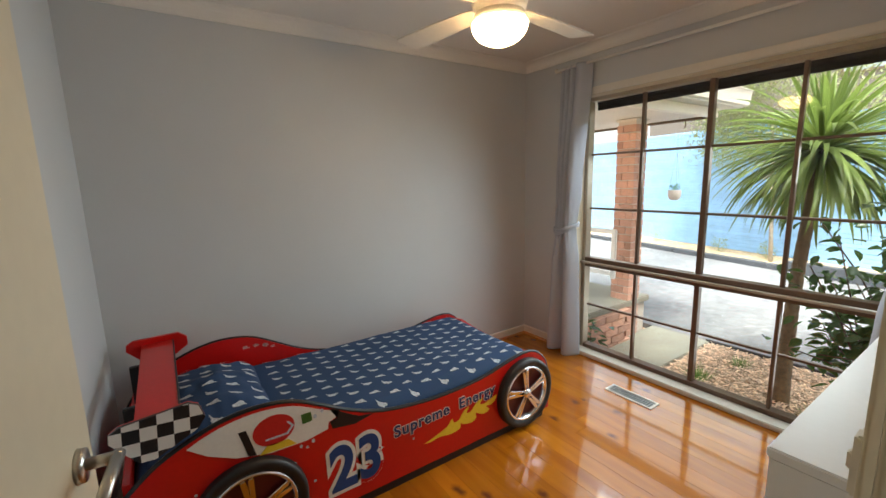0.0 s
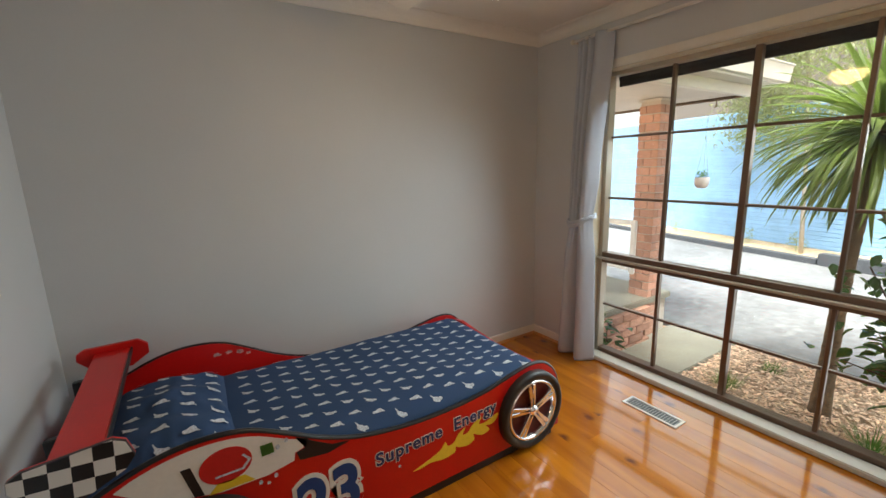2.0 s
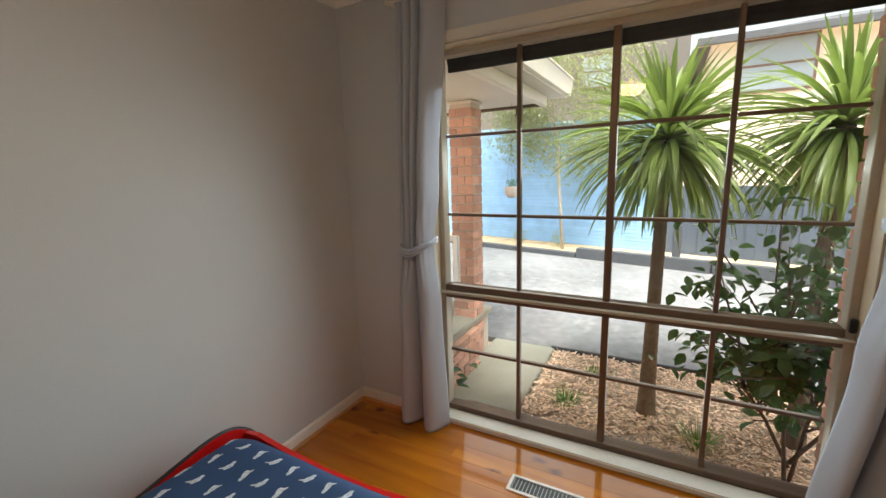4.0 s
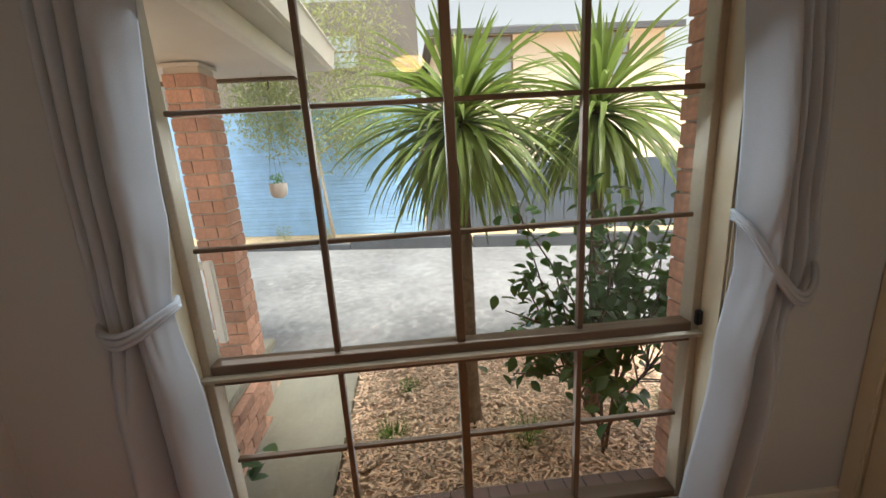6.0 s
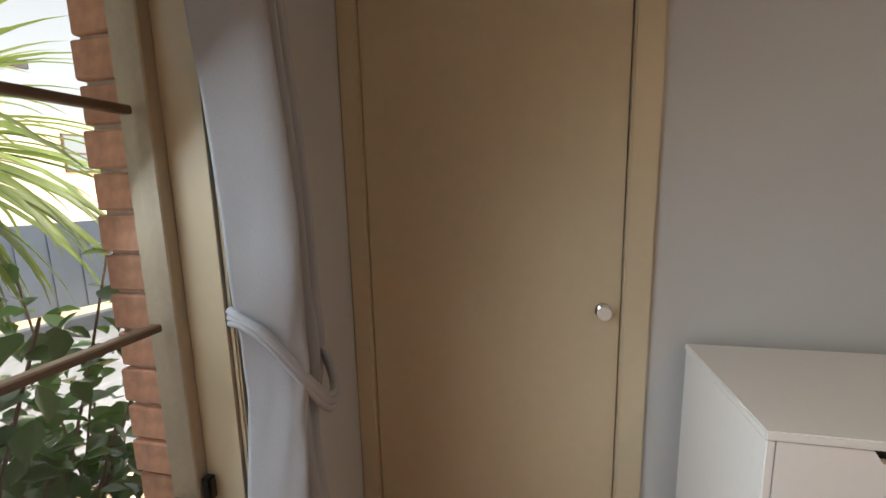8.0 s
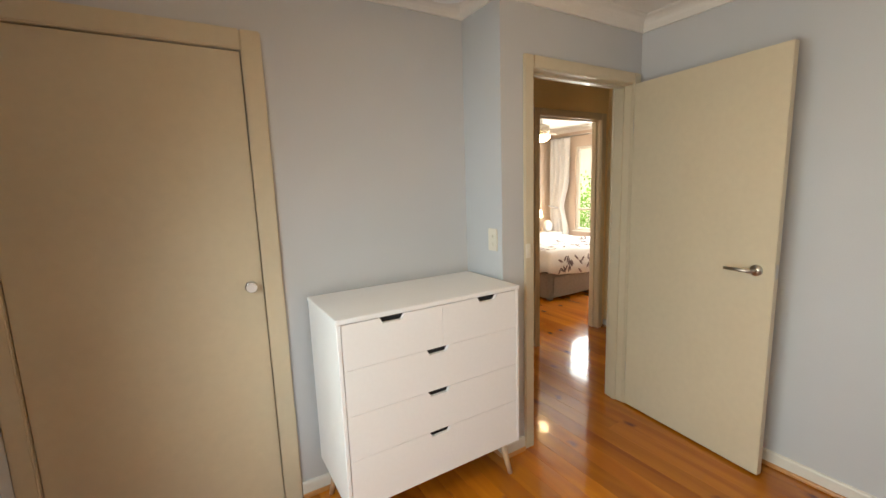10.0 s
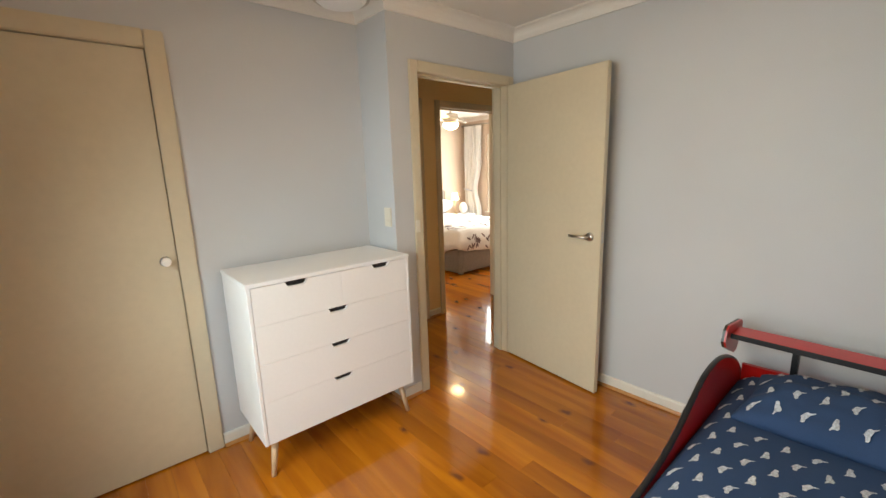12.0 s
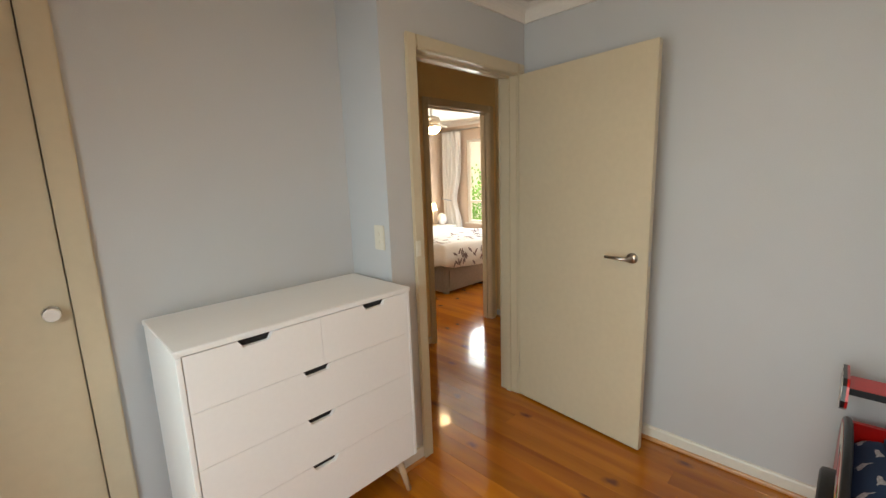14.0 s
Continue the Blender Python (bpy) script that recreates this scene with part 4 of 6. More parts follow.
tongues = [[(0.66, 0.165), (0.74, 0.186), (0.80, 0.206), (0.83, 0.238), (0.842, 0.212), (0.875, 0.216), (0.90, 0.248), (0.94, 0.268), (0.925, 0.236), (0.955, 0.236), (0.985, 0.268), (1.035, 0.286), (1.018, 0.256), (1.06, 0.250), (1.135, 0.272), (1.12, 0.238), (1.09, 0.226), (1.06, 0.230), (1.082, 0.202), (1.045, 0.190), (1.01, 0.202), (0.985, 0.216), (0.99, 0.186), (0.955, 0.170), (0.905, 0.180), (0.885, 0.192), (0.878, 0.165), (0.82, 0.156), (0.75, 0.168), (0.70, 0.161)]]
for k, flame in enumerate(tongues):
    decal("flame_print", smooth_line(flame + flame[:1], 3)[:-1], YELLOW, "yellow flame print", 0.002 + 0.0006 * k)
rnd = random.Random(5)
for x, z in ((-0.30, 0.36), (-0.36, 0.28), (0.02, 0.36), (0.10, 0.385), (0.12, 0.22), (0.60, 0.22)):
    decal("bolt_cap", arc(x, z, 0.006, 0.006, n=10), PRINT, "small pale screw cap", 0.002)
for x, z in ((0.075, 0.40), (0.125, 0.405), (0.045, 0.335), (0.14, 0.51), (0.17, 0.525)):
    r = rnd.uniform(0.004, 0.008)
    decal("sticker", arc(x, z, r, r * 1.3, n=7), PRINT, "worn pale sticker", 0.0045)
for x, z, r in ((0.02, 0.545, 0.020), (0.075, 0.548, 0.018), (0.125, 0.535, 0.022), (0.165, 0.52, 0.014)):
    rough = [(x + (u - x) * q, z + (v - z) * q) for (u, v), q in zip(arc(x, z, r, r * 0.55, n=15), (rnd.uniform(0.55, 1.15) for _ in range(40)))]
    bm = prism(rough, 0.001, "y")
    bmesh.ops.translate(bm, vec=(0, 2.5735, 0), verts=bm.verts)
    part("sticker", bm, OLDPRINT, bed, "worn pale sticker on the inner panel")


def sheet_z(x, y):
    """The sheet's top."""
    u, v = (x + 0.475) / 1.945, (y - 1.732) / 0.836
    edge = min(1, min(v, 1 - v) / 0.10)
    end = min(1, min(u + 0.02, 1 - u) / 0.05)
    z = 0.452 - 0.050 * (1 - math.sin(edge * 1.571)) - 0.055 * (1 - math.sin(max(end, 0) * 1.571))
    z += 0.012 * (noise.noise((x * 2.2, y * 2.2, 0.0))) + 0.004 * noise.noise((x * 8, y * 8, 3.0))
    z -= 0.03 * math.exp(-((u - 0.5) / 0.25) ** 2) * (1 - min(1, v / 0.25)) * 0.6
    return z


bm = bmesh.new()
nx, ny = 96, 44
top = [[bm.verts.new((-0.475 + 1.945 * i / nx, 1.732 + 0.836 * j / ny, sheet_z(-0.475 + 1.945 * i / nx, 1.732 + 0.836 * j / ny))) for j in range(ny + 1)] for i in range(nx + 1)]
for i in range(nx):
    for j in range(ny):
        bm.faces.new((top[i][j], top[i + 1][j], top[i + 1][j + 1], top[i][j + 1]))
rim = [top[i][0] for i in range(nx + 1)] + [top[nx][j] for j in range(1, ny + 1)] + [top[i][ny] for i in range(nx - 1, -1, -1)] + [top[0][j] for j in range(ny - 1, 0, -1)]
lowr = [bm.verts.new((v.co.x, v.co.y, 0.201)) for v in rim]
for i in range(len(rim)):
    j = (i + 1) % len(rim)
    bm.faces.new((rim[i], lowr[i], lowr[j], rim[j]))
bm.faces.new(lowr)
bmesh.ops.recalc_face_normals(bm, faces=bm.faces)
mattress = thing("mattress", "mattress in a navy fitted sheet with small pale motifs", "mattress")
sheet = part("fitted_sheet", bm, NAVY, mattress, "", True)

PX, PY = -0.20, 2.16


def pillow_z(x, y):
    u, v = (x - PX) / 0.235, (y - PY) / 0.34
    if abs(u) >= 1 or abs(v) >= 1:
        return None
    return sheet_z(x, y) + 0.014 + 0.125 * ((1 - abs(u) ** 2.4) * (1 - abs(v) ** 2.6)) ** 0.55 + 0.016 * noise.noise((x * 9, y * 9, 1.0)) + 0.008 * noise.noise((x * 22, y * 16, 4.0))


bm = bmesh.new()
n = 40
front, back = [], []
for i in range(n + 1):
    ra, rb = [], []
    for j in range(n + 1):
        u, v = -1 + 2 * i / n, -1 + 2 * j / n
        ear = 1 - 0.05 * (1 - abs(u * v)) - 0.02 * math.sin(8 * (u + v)) * 0.3
        x, y = PX + 0.235 * u * ear, PY + 0.34 * v * ear
        z = pillow_z(PX + 0.2349 * u * 0.999, PY + 0.3399 * v * 0.999)
        ra.append(bm.verts.new((x, y, z)))
        rb.append(bm.verts.new((x, y, sheet_z(x, y) + 0.002)))
    front.append(ra)
    back.append(rb)
for i in range(n):
    for j in range(n):
        bm.faces.new((front[i][j], front[i + 1][j], front[i + 1][j + 1], front[i][j + 1]))
        bm.faces.new((back[i][j + 1], back[i + 1][j + 1], back[i + 1][j], back[i][j]))
for k in range(n):
    bm.faces.new((front[k + 1][0], front[k][0], back[k][0], back[k + 1][0]))
    bm.faces.new((front[k][n], front[k + 1][n], back[k + 1][n], back[k][n]))
    bm.faces.new((front[0][k], front[0][k + 1], back[0][k + 1], back[0][k]))
    bm.faces.new((front[n][k + 1], front[n][k], back[n][k], back[n][k + 1]))
bmesh.ops.recalc_face_normals(bm, faces=bm.faces)
pillow = thing("pillow", "navy pillow with small pale motifs on the bed", "pillow")
part("pillowcase", bm, NAVY, pillow, "", True)


def motifs(height, x0, x1, y0, y1, holder, sx, sy, skip=None):
    """Small pale printed strokes: an oval body, a knob and a thin tail, laid on the cloth."""
    rnd = random.Random(11)
    bm = bmesh.new()
    row, x = 0, x0
    while x < x1:
        y = y0 + (sy / 2 if row % 2 else 0)
        col = 0
        while y < y1:
            if not (skip and skip(x, y)):
                tall = (row + col) % 2
                a = radians(rnd.uniform(-8, 8) + (10 if tall else -32))
                k = rnd.uniform(0.70, 0.78)
                if tall:
                    shapes = [[(-0.032, 0.008), (-0.036, 0.001), (-0.032, -0.006), (-0.022, -0.008), (-0.014, -0.011), (0.004, -0.015), (0.018, -0.015), (0.034, -0.024), (0.038, -0.021), (0.028, -0.009), (0.027, 0.006), (0.018, 0.013), (0.002, 0.012), (-0.014, 0.007), (-0.022, 0.010)]]
                else:
                    shapes = [[(-0.018, 0.006), (-0.040, 0.014), (-0.042, 0.010), (-0.024, -0.003), (-0.024, -0.013), (-0.012, -0.016), (0.006, -0.014), (0.018, -0.013), (0.022, -0.002), (0.030, 0.003), (0.036, 0.009), (0.031, 0.017), (0.022, 0.018), (0.012, 0.011), (-0.004, 0.010)]]
                for sh in shapes:
                    vs = []
                    for u, v in sh:
                        px, py = x + k * (u * math.cos(a) - v * math.sin(a)), y + k * (u * math.sin(a) + v * math.cos(a))
                        h = height(px, py)
                        if h is None:
                            vs = []
                            break
                        vs.append(bm.verts.new((px, py, h + 0.0022)))
                    if len(vs) > 2:
                        f = bm.faces.new(vs)
                        f.normal_update()
                        if f.normal.z < 0:
                            f.normal_flip()
            y += sy
            col += 1
        x += sx
        row += 1
    ob = part("sheet_print", bm, PRINT, holder, "pale grey printed motifs")
    tagged(ob, kind="stuff")


motifs(sheet_z, -0.43, 1.46, 1.765, 2.55, mattress, 0.090, 0.082, lambda x, y: abs(x - PX) < 0.24 and abs(y - PY) < 0.345)
motifs(pillow_z, PX - 0.18, PX + 0.2, PY - 0.29, PY + 0.3, pillow, 0.090, 0.082)

# ---- the far bedroom ----
bed2 = thing("double_bed", "grey upholstered double bed with drawers, made up in white", "bed")
part("base", soft_box(-3.40, RY + 0.02, 0.03, -1.87, -1.84, 0.36, 0.01), GREYBED, bed2)
part("drawer", soft_box(-3.30, -1.842, 0.08, -2.68, -1.828, 0.31, 0.006), GREYBED, bed2)
part("drawer", soft_box(-2.60, -1.842, 0.08, -1.95, -1.828, 0.31, 0.006), GREYBED, bed2)
part("headboard", soft_box(-3.42, RY + 0.005, 0.0, -1.85, RY + 0.06, 1.05, 0.02), GREYBED, bed2)
for x in (-3.32, -1.95):
    part("foot", soft_box(x - 0.03, -1.92, 0.0, x + 0.03, -1.86, 0.03, 0.004), GREYBED, bed2)
bm = bmesh.new()
n1, n2 = 50, 60
rows = []
for i in range(n1 + 1):
    r = []
    for j in range(n2 + 1):
        u, v = i / n1, j / n2
        x, y = -3.47 + 1.68 * u, RY + 0.10 + 2.06 * v
        over = max(0, abs(u - 0.5) - 0.44) / 0.06
        overy = max(0, v - 0.955) / 0.045
        fall = max(over, overy)
        z = 0.62 - 0.32 * fall ** 1.5 * (0.85 + 0.35 * noise.noise((x * 3, y * 3, 0))) + 0.02 * noise.noise((x * 5, y * 5, 2)) * (1 - fall)
        r.append(bm.verts.new((x, y, z)))
    rows.append(r)
for i in range(n1):
    for j in range(n2):
        bm.faces.new((rows[i][j], rows[i + 1][j], rows[i + 1][j + 1], rows[i][j + 1]))
duvet = thing("duvet", "white duvet with a dusky floral border on the bed", "duvet")
cover = part("cover", bm, DUVET, duvet, "", True)
thick = cover.modifiers.new("thickness", "SOLIDIFY")
thick.thickness, thick.offset = 0.03, -1
rnd = random.Random(4)
bm = bmesh.new()
for k in range(70):
    x, y = rnd.uniform(-3.35, -1.95), rnd.uniform(-2.55, -1.92)
    a, l, w = rnd.uniform(0, 6.28), rnd.uniform(0.04, 0.08), rnd.uniform(0.010, 0.022)
    vs = []
    for i in range(8):
        q = i / 8 * 6.28
        px, py = x + l * math.cos(q) * math.cos(a) - w * math.sin(q) * math.sin(a), y + l * math.cos(q) * math.sin(a) + w * math.sin(q) * math.cos(a)
        vs.append(bm.verts.new((px, py, 0.62 + 0.02 * noise.noise((px * 5, py * 5, 2)) + 0.004)))
    bm.faces.new(vs)
for k in range(40):
    x = rnd.uniform(-3.35, -1.93)
    z0, l = rnd.uniform(0.36, 0.56), rnd.uniform(0.03, 0.06)
    a = rnd.uniform(0.5, 2.4)
    vs = [bm.verts.new((x + l * math.cos(q) * math.cos(a) - 0.014 * math.sin(q) * math.sin(a), -1.725 + 0.0 * q, z0 + l * math.cos(q) * math.sin(a) + 0.014 * math.sin(q) * math.cos(a))) for q in (i / 8 * 6.28 for i in range(8))]
    bm.faces.new(vs)
tagged(part("floral_print", bm, PURPLE, duvet, "dusky leaf and flower print"), kind="stuff")
for x in (-3.02, -2.25):
    bm = bmesh.new()
    bmesh.ops.create_uvsphere(bm, u_segments=24, v_segments=14, radius=1, matrix=Matrix.Translation((x, RY + 0.27, 0.76)) @ Matrix.Rotation(radians(35), 4, "X") @ Matrix.Diagonal((0.34, 0.22, 0.10, 1)))
    solid("pillow", bm, DUVET, "plump white pillow at the head of the bed", "pillow", smooth=True)
side = thing("bedside_table", "small white bedside table beside the far bed", "bedside table")
part("cabinet", soft_box(-3.92, RY + 0.02, 0.12, -3.50, RY + 0.40, 0.58, 0.006), WHITE, side)
for x in (-3.88, -3.54):
    for y in (RY + 0.06, RY + 0.36):
        bm = bmesh.new()
        rod(bm, (x, y, 0), (x, y, 0.121), 0.012, 0.018, 10)
        part("leg", bm, WOOD, side)
table_lamp = thing("table_lamp", "small lit lamp with a white shade on the bedside table", "lamp")
bm = bmesh.new()
rod(bm, (-3.56, RY + 0.16, 0.58), (-3.56, RY + 0.16, 0.60), 0.06, 0.05, 20)
rod(bm, (-3.56, RY + 0.16, 0.60), (-3.56, RY + 0.16, 0.86), 0.012, 0.012, 12)
part("base", bm, WOOD, table_lamp, "", True)
bm = bmesh.new()
rod(bm, (-3.56, RY + 0.16, 0.86), (-3.56, RY + 0.16, 0.99), 0.075, 0.045, 24)
part("shade", bm, SHADE_LIT, table_lamp, "glowing white shade", True)
bm = bmesh.new()
bmesh.ops.create_uvsphere(bm, u_segments=20, v_segments=12, radius=1, matrix=Matrix.Translation((-3.74, RY + 0.2, 0.69)) @ Matrix.Diagonal((0.085, 0.085, 0.11, 1)))
solid("dome_ornament", bm, POTWHITE, "white dome ornament on the bedside table", "ornament", smooth=True)
ceiling_fan("white ceiling fan with a lit bowl in the far bedroom", -2.22, -2.32, 30, GLOBE_FAR)
w2 = thing("window_2", "white framed window of the far bedroom", "window", kind="structure")
for b in ((-3.3, 0.62, -3.24, 2.08), (-1.56, 0.62, -1.5, 2.08), (-3.24, 0.62, -1.56, 0.67), (-3.24, 2.03, -1.56, 2.08), (-3.24, 0.98, -1.56, 1.02), (-2.42, 0.67, -2.38, 0.98), (-2.42, 1.02, -2.38, 2.03)):
    part("window_frame", soft_box(RX - 0.07, b[0], b[1], RX - 0.02, b[2], b[3], 0.004, 1), SKIRT, w2)
for z0, z1 in ((0.67, 0.98), (1.02, 2.03)):
    bm = bmesh.new()
    box(bm, RX - 0.046, -3.24, z0, RX - 0.043, -1.56, z1)
    part("pane", bm, GLASS, w2).visible_shadow = False
part("window_sill", soft_box(RX - 0.02, -3.34, 0.60, RX + 0.03, -1.46, 0.622, 0.004), SKIRT, w2)
bm = bmesh.new()
grid = []
for j in range(41):
    z = 0.05 + 2.2 * j / 40
    waist = math.exp(-((z - 1.05) / 0.3) ** 2)
    grid.append([bm.verts.new((RX + 0.09 + 0.03 * math.sin(i / 40 * 25) + 0.01 * math.sin(z * 4 + i), -3.80 + 0.44 * (1 - 0.30 * waist) * i / 40, z)) for i in range(41)])
for j in range(40):
    for i in range(40):
        bm.faces.new((grid[j][i], grid[j][i + 1], grid[j + 1][i + 1], grid[j + 1][i]))
drape = thing("curtain", "pale curtain tied back in the far bedroom", "curtain")
cloth = part("cloth", bm, DUVET, drape, "", True)
cloth.modifiers.new("thickness", "SOLIDIFY").thickness = 0.004
bm = bmesh.new()
rod(bm, (RX + 0.09, -3.85, 1.05), (RX + 0.16, -3.55, 1.02), 0.012, None, 10)
part("tieback", bm, FABRIC, drape)
bm = bmesh.new()
rod(bm, (RX + 0.09, -3.88, 2.26), (RX + 0.09, -1.3, 2.26), 0.012, None, 12)
solid("curtain_rod", bm, STEEL, "steel curtain rod over the far window", "curtain rod", smooth=True)


def leaf_cloud(bm, rnd, count, centre, radii, size, flat=0.3):
    """Loose small leaves in an uneven cloud."""
    for _ in range(count):
        d = Vector((rnd.gauss(0, 1), rnd.gauss(0, 1), rnd.gauss(0, 1)))
        d.normalize()
        r = rnd.random() ** 0.45
        p = Vector(centre) + Vector((d.x * radii[0], d.y * radii[1], d.z * radii[2])) * r
        m = Matrix.Translation(p) @ Euler((rnd.uniform(-1.2, 1.2), rnd.uniform(-1.2, 1.2), rnd.uniform(0, 6.28))).to_matrix().to_4x4()
        l, w = size * rnd.uniform(0.7, 1.3), size * flat * rnd.uniform(0.8, 1.2)
        bm.faces.new([bm.verts.new(m @ Vector(q)) for q in ((-l / 2, 0, 0), (-l * 0.1, w / 2, w * 0.15), (l / 2, 0, -w * 0.2), (-l * 0.1, -w / 2, w * 0.15))])


rnd = random.Random(21)
hedge = thing("hedge", "leafy green hedge outside the far window", "hedge")
for k in range(5):
    bm = bmesh.new()
    rod(bm, (-6.2, -4.6 + 0.9 * k, -0.45), (-6.2 + rnd.uniform(-0.2, 0.2), -4.6 + 0.9 * k, 0.9), 0.03, 0.01, 7)
    part("stem", bm, TWIG, hedge)
bm = bmesh.new()
for k in range(9):
    leaf_cloud(bm, rnd, 420, (-6.2, -5.0 + 0.55 * k, 0.62 + rnd.uniform(-0.1, 0.15)), (0.5, 0.5, 1.0), 0.11, 0.5)
tagged(part("foliage", bm, LEAF_HEDGE, hedge), kind="stuff")
# ---- outside ----
GROUND = -0.44
bm = bmesh.new()
box(bm, -60, -60, -1.2, 90, 60, GROUND - 0.03)
solid("ground", bm, MULCH, "dark bare soil reaching the distance", "", "structure")
# the drive, narrowing along a slanted kerb
KERB_LINE = ((10.6, 8.2), (7.1, -6.3))


def kerb_x(y):
    (xa, ya), (xb, yb) = KERB_LINE
    return xb + (xa - xb) * (y - yb) / (ya - yb)


bm = prism([(4.62, -15), (kerb_x(-15), -15), (kerb_x(30), 30), (4.62, 30)], 0.06, "z")
bmesh.ops.translate(bm, vec=(0, 0, GROUND - 0.028), verts=bm.verts)
solid("road", bm, CONCRETE, "worn grey concrete driveway with pale blotches", "", "structure")
path = thing("pavement", "pale green-grey concrete path beside the porch", "path", kind="structure")
bm = soft_box(2.64, 2.04, -0.6, 4.615, 2.70, -0.404, 0.008)
part("slab", bm, PORCH, path)
porch = thing("porch", "raised concrete porch with a brick riser", "porch", kind="structure")
part("slab", soft_box(2.76, 2.665, -0.04, 4.44, 6.5, 0.03, 0.01), PORCH, porch, "pale concrete porch slab")
part("core", soft_box(2.80, 2.70, -0.6, 4.40, 6.4, -0.045, 0.005), MORTAR, porch)
strip = [(kerb_x(y) + 0.10, y) for y in (-30, 30)] + [(kerb_x(y) + 1.3, y) for y in (30, -30)]
bm = prism(strip, 0.10, "z")
bmesh.ops.translate(bm, vec=(0, 0, GROUND - 0.01), verts=bm.verts)
solid("garden_strip", bm, STRAW, "strip of straw-coloured mulch along the wall", "garden bed", "structure")
kerb = thing("kerb", "dark timber sleeper edging along the driveway", "kerb", kind="structure")
along = math.atan2(KERB_LINE[0][1] - KERB_LINE[1][1], KERB_LINE[0][0] - KERB_LINE[1][0])
y = -9.0
while y < 12:
    x = kerb_x(y + 1.2)
    tall = 0.24 if y < 2.4 else 0.13
    m = Matrix.Translation((x, y + 1.2, GROUND)) @ Matrix.Rotation(along, 4, "Z")
    bm = soft_box(-1.19, -0.09, 0.0, 1.19, 0.09, tall, 0.012)
    part("sleeper", bm, KERB, kerb, "", False, m)
    y += 2.4 * math.sin(along)


def along_kerb(name, ya, yb, off, z0, z1, thick, mat, label, category):
    pa, pb = Vector((kerb_x(ya) + off, ya, 0)), Vector((kerb_x(yb) + off, yb, 0))
    m = Matrix.Translation((pa + pb) / 2) @ Matrix.Rotation(along, 4, "Z")
    bm = soft_box(-(pb - pa).length / 2, -thick / 2, z0, (pb - pa).length / 2, thick / 2, z1, 0.006, 1)
    t = thing(name, label, category, kind="structure")
    part("wall", bm, mat, t, "", False, m)
    return t, m


bw, bwm = along_kerb("boundary_wall", 1.2, 14.0, 1.25, -0.6, 2.50, 0.2, BLUE, "tall blue painted brick boundary wall", "wall")
for k in range(36):
    bm = soft_box(-6.588, -0.112, -0.595 + 0.0862 * k, 6.588, -0.098, -0.595 + 0.0862 * k + 0.075, 0.004, 1)
    part("course", bm, BLUE, bw, "", False, bwm)
    bm = soft_box(-6.588, 0.098, -0.595 + 0.0862 * k, 6.588, 0.112, -0.595 + 0.0862 * k + 0.075, 0.004, 1)
    part("course", bm, BLUE, bw, "", False, bwm)
fence, fm = along_kerb("boundary_fence", -16.0, 1.15, 1.25, -0.6, 1.02, 0.05, NAVYFENCE, "dark navy steel fence along the driveway", "fence")
for k in range(46):
    bm = soft_box(-8.7 + 0.38 * k, 0.026, -0.5, -8.7 + 0.38 * k + 0.16, 0.042, 1.02, 0.004, 1)
    part("panel_rib", bm, NAVYFENCE, fence, "", False, fm)
for k, yy in enumerate((0.9, -0.6)):
    t = thing("garden_post", "short grey timber post behind the kerb", "post", pose(kerb_x(yy) + 0.35, yy, GROUND + 0.05))
    part("post", soft_box(-0.07, -0.07, 0, 0.07, 0.07, 0.75, 0.01), KERB, t)

# porch roof
roof = thing("porch_roof", "cream porch eave with gutter and sheet soffit", "porch roof", kind="structure")
part("soffit", soft_box(2.66, 2.255, 2.06, 4.72, 6.5, 2.09, 0.003), SOFFIT, roof)
part("beam", soft_box(4.665, 2.262, 2.035, 4.72, 6.5, 2.061, 0.003), TWIG, roof, "brown trim under the soffit")
part("fascia", soft_box(2.66, 2.195, 2.035, 4.74, 2.253, 2.13, 0.004), FASCIA, roof)
part("upper_soffit", soft_box(2.66, 2.06, 2.131, 4.98, 2.6, 2.15, 0.003), SOFFIT, roof)
bm = prism([(1.80, 2.16), (1.78, 2.30), (1.765, 2.305), (1.765, 2.315), (1.94, 2.315), (1.94, 2.151), (1.83, 2.151)], 2.40, "x")
bmesh.ops.translate(bm, vec=(2.66, 0.235, 0), verts=bm.verts)
part("gutter", bm, FASCIA, roof, "cream metal gutter")
part("east_gutter", soft_box(4.985, 2.18, 2.15, 5.08, 6.5, 2.31, 0.01), FASCIA, roof)
bm = prism([(2.05, 2.316), (6.5, 2.316), (6.5, 3.6), (5.8, 3.6)], 2.3, "x")
bmesh.ops.translate(bm, vec=(2.68, 0, 0), verts=bm.verts)
part("roof_slope", bm, ROOF, roof)
eave = thing("eave", "house eave above the bedroom window", "eave", kind="structure")
part("soffit", soft_box(2.60, -1.5, 2.16, 2.98, 1.88, 2.18, 0.003), SOFFIT, eave)
part("gutter", soft_box(2.985, -1.5, 2.14, 3.09, 1.88, 2.30, 0.01), FASCIA, eave)
part("roof_slope", soft_box(2.60, -1.5, 2.31, 3.05, 1.88, 2.36, 0.005), ROOF, eave)
bm = bmesh.new()
rod(bm, (4.60, 2.46, 2.03), (4.60, 2.46, 1.965), 0.006, None, 8)
rod(bm, (4.60, 2.46, 1.975), (4.60, 2.475, 1.955), 0.006, None, 8)
solid("ceiling_hook", bm, TWIG, "small dark hook under the porch soffit", "hook")

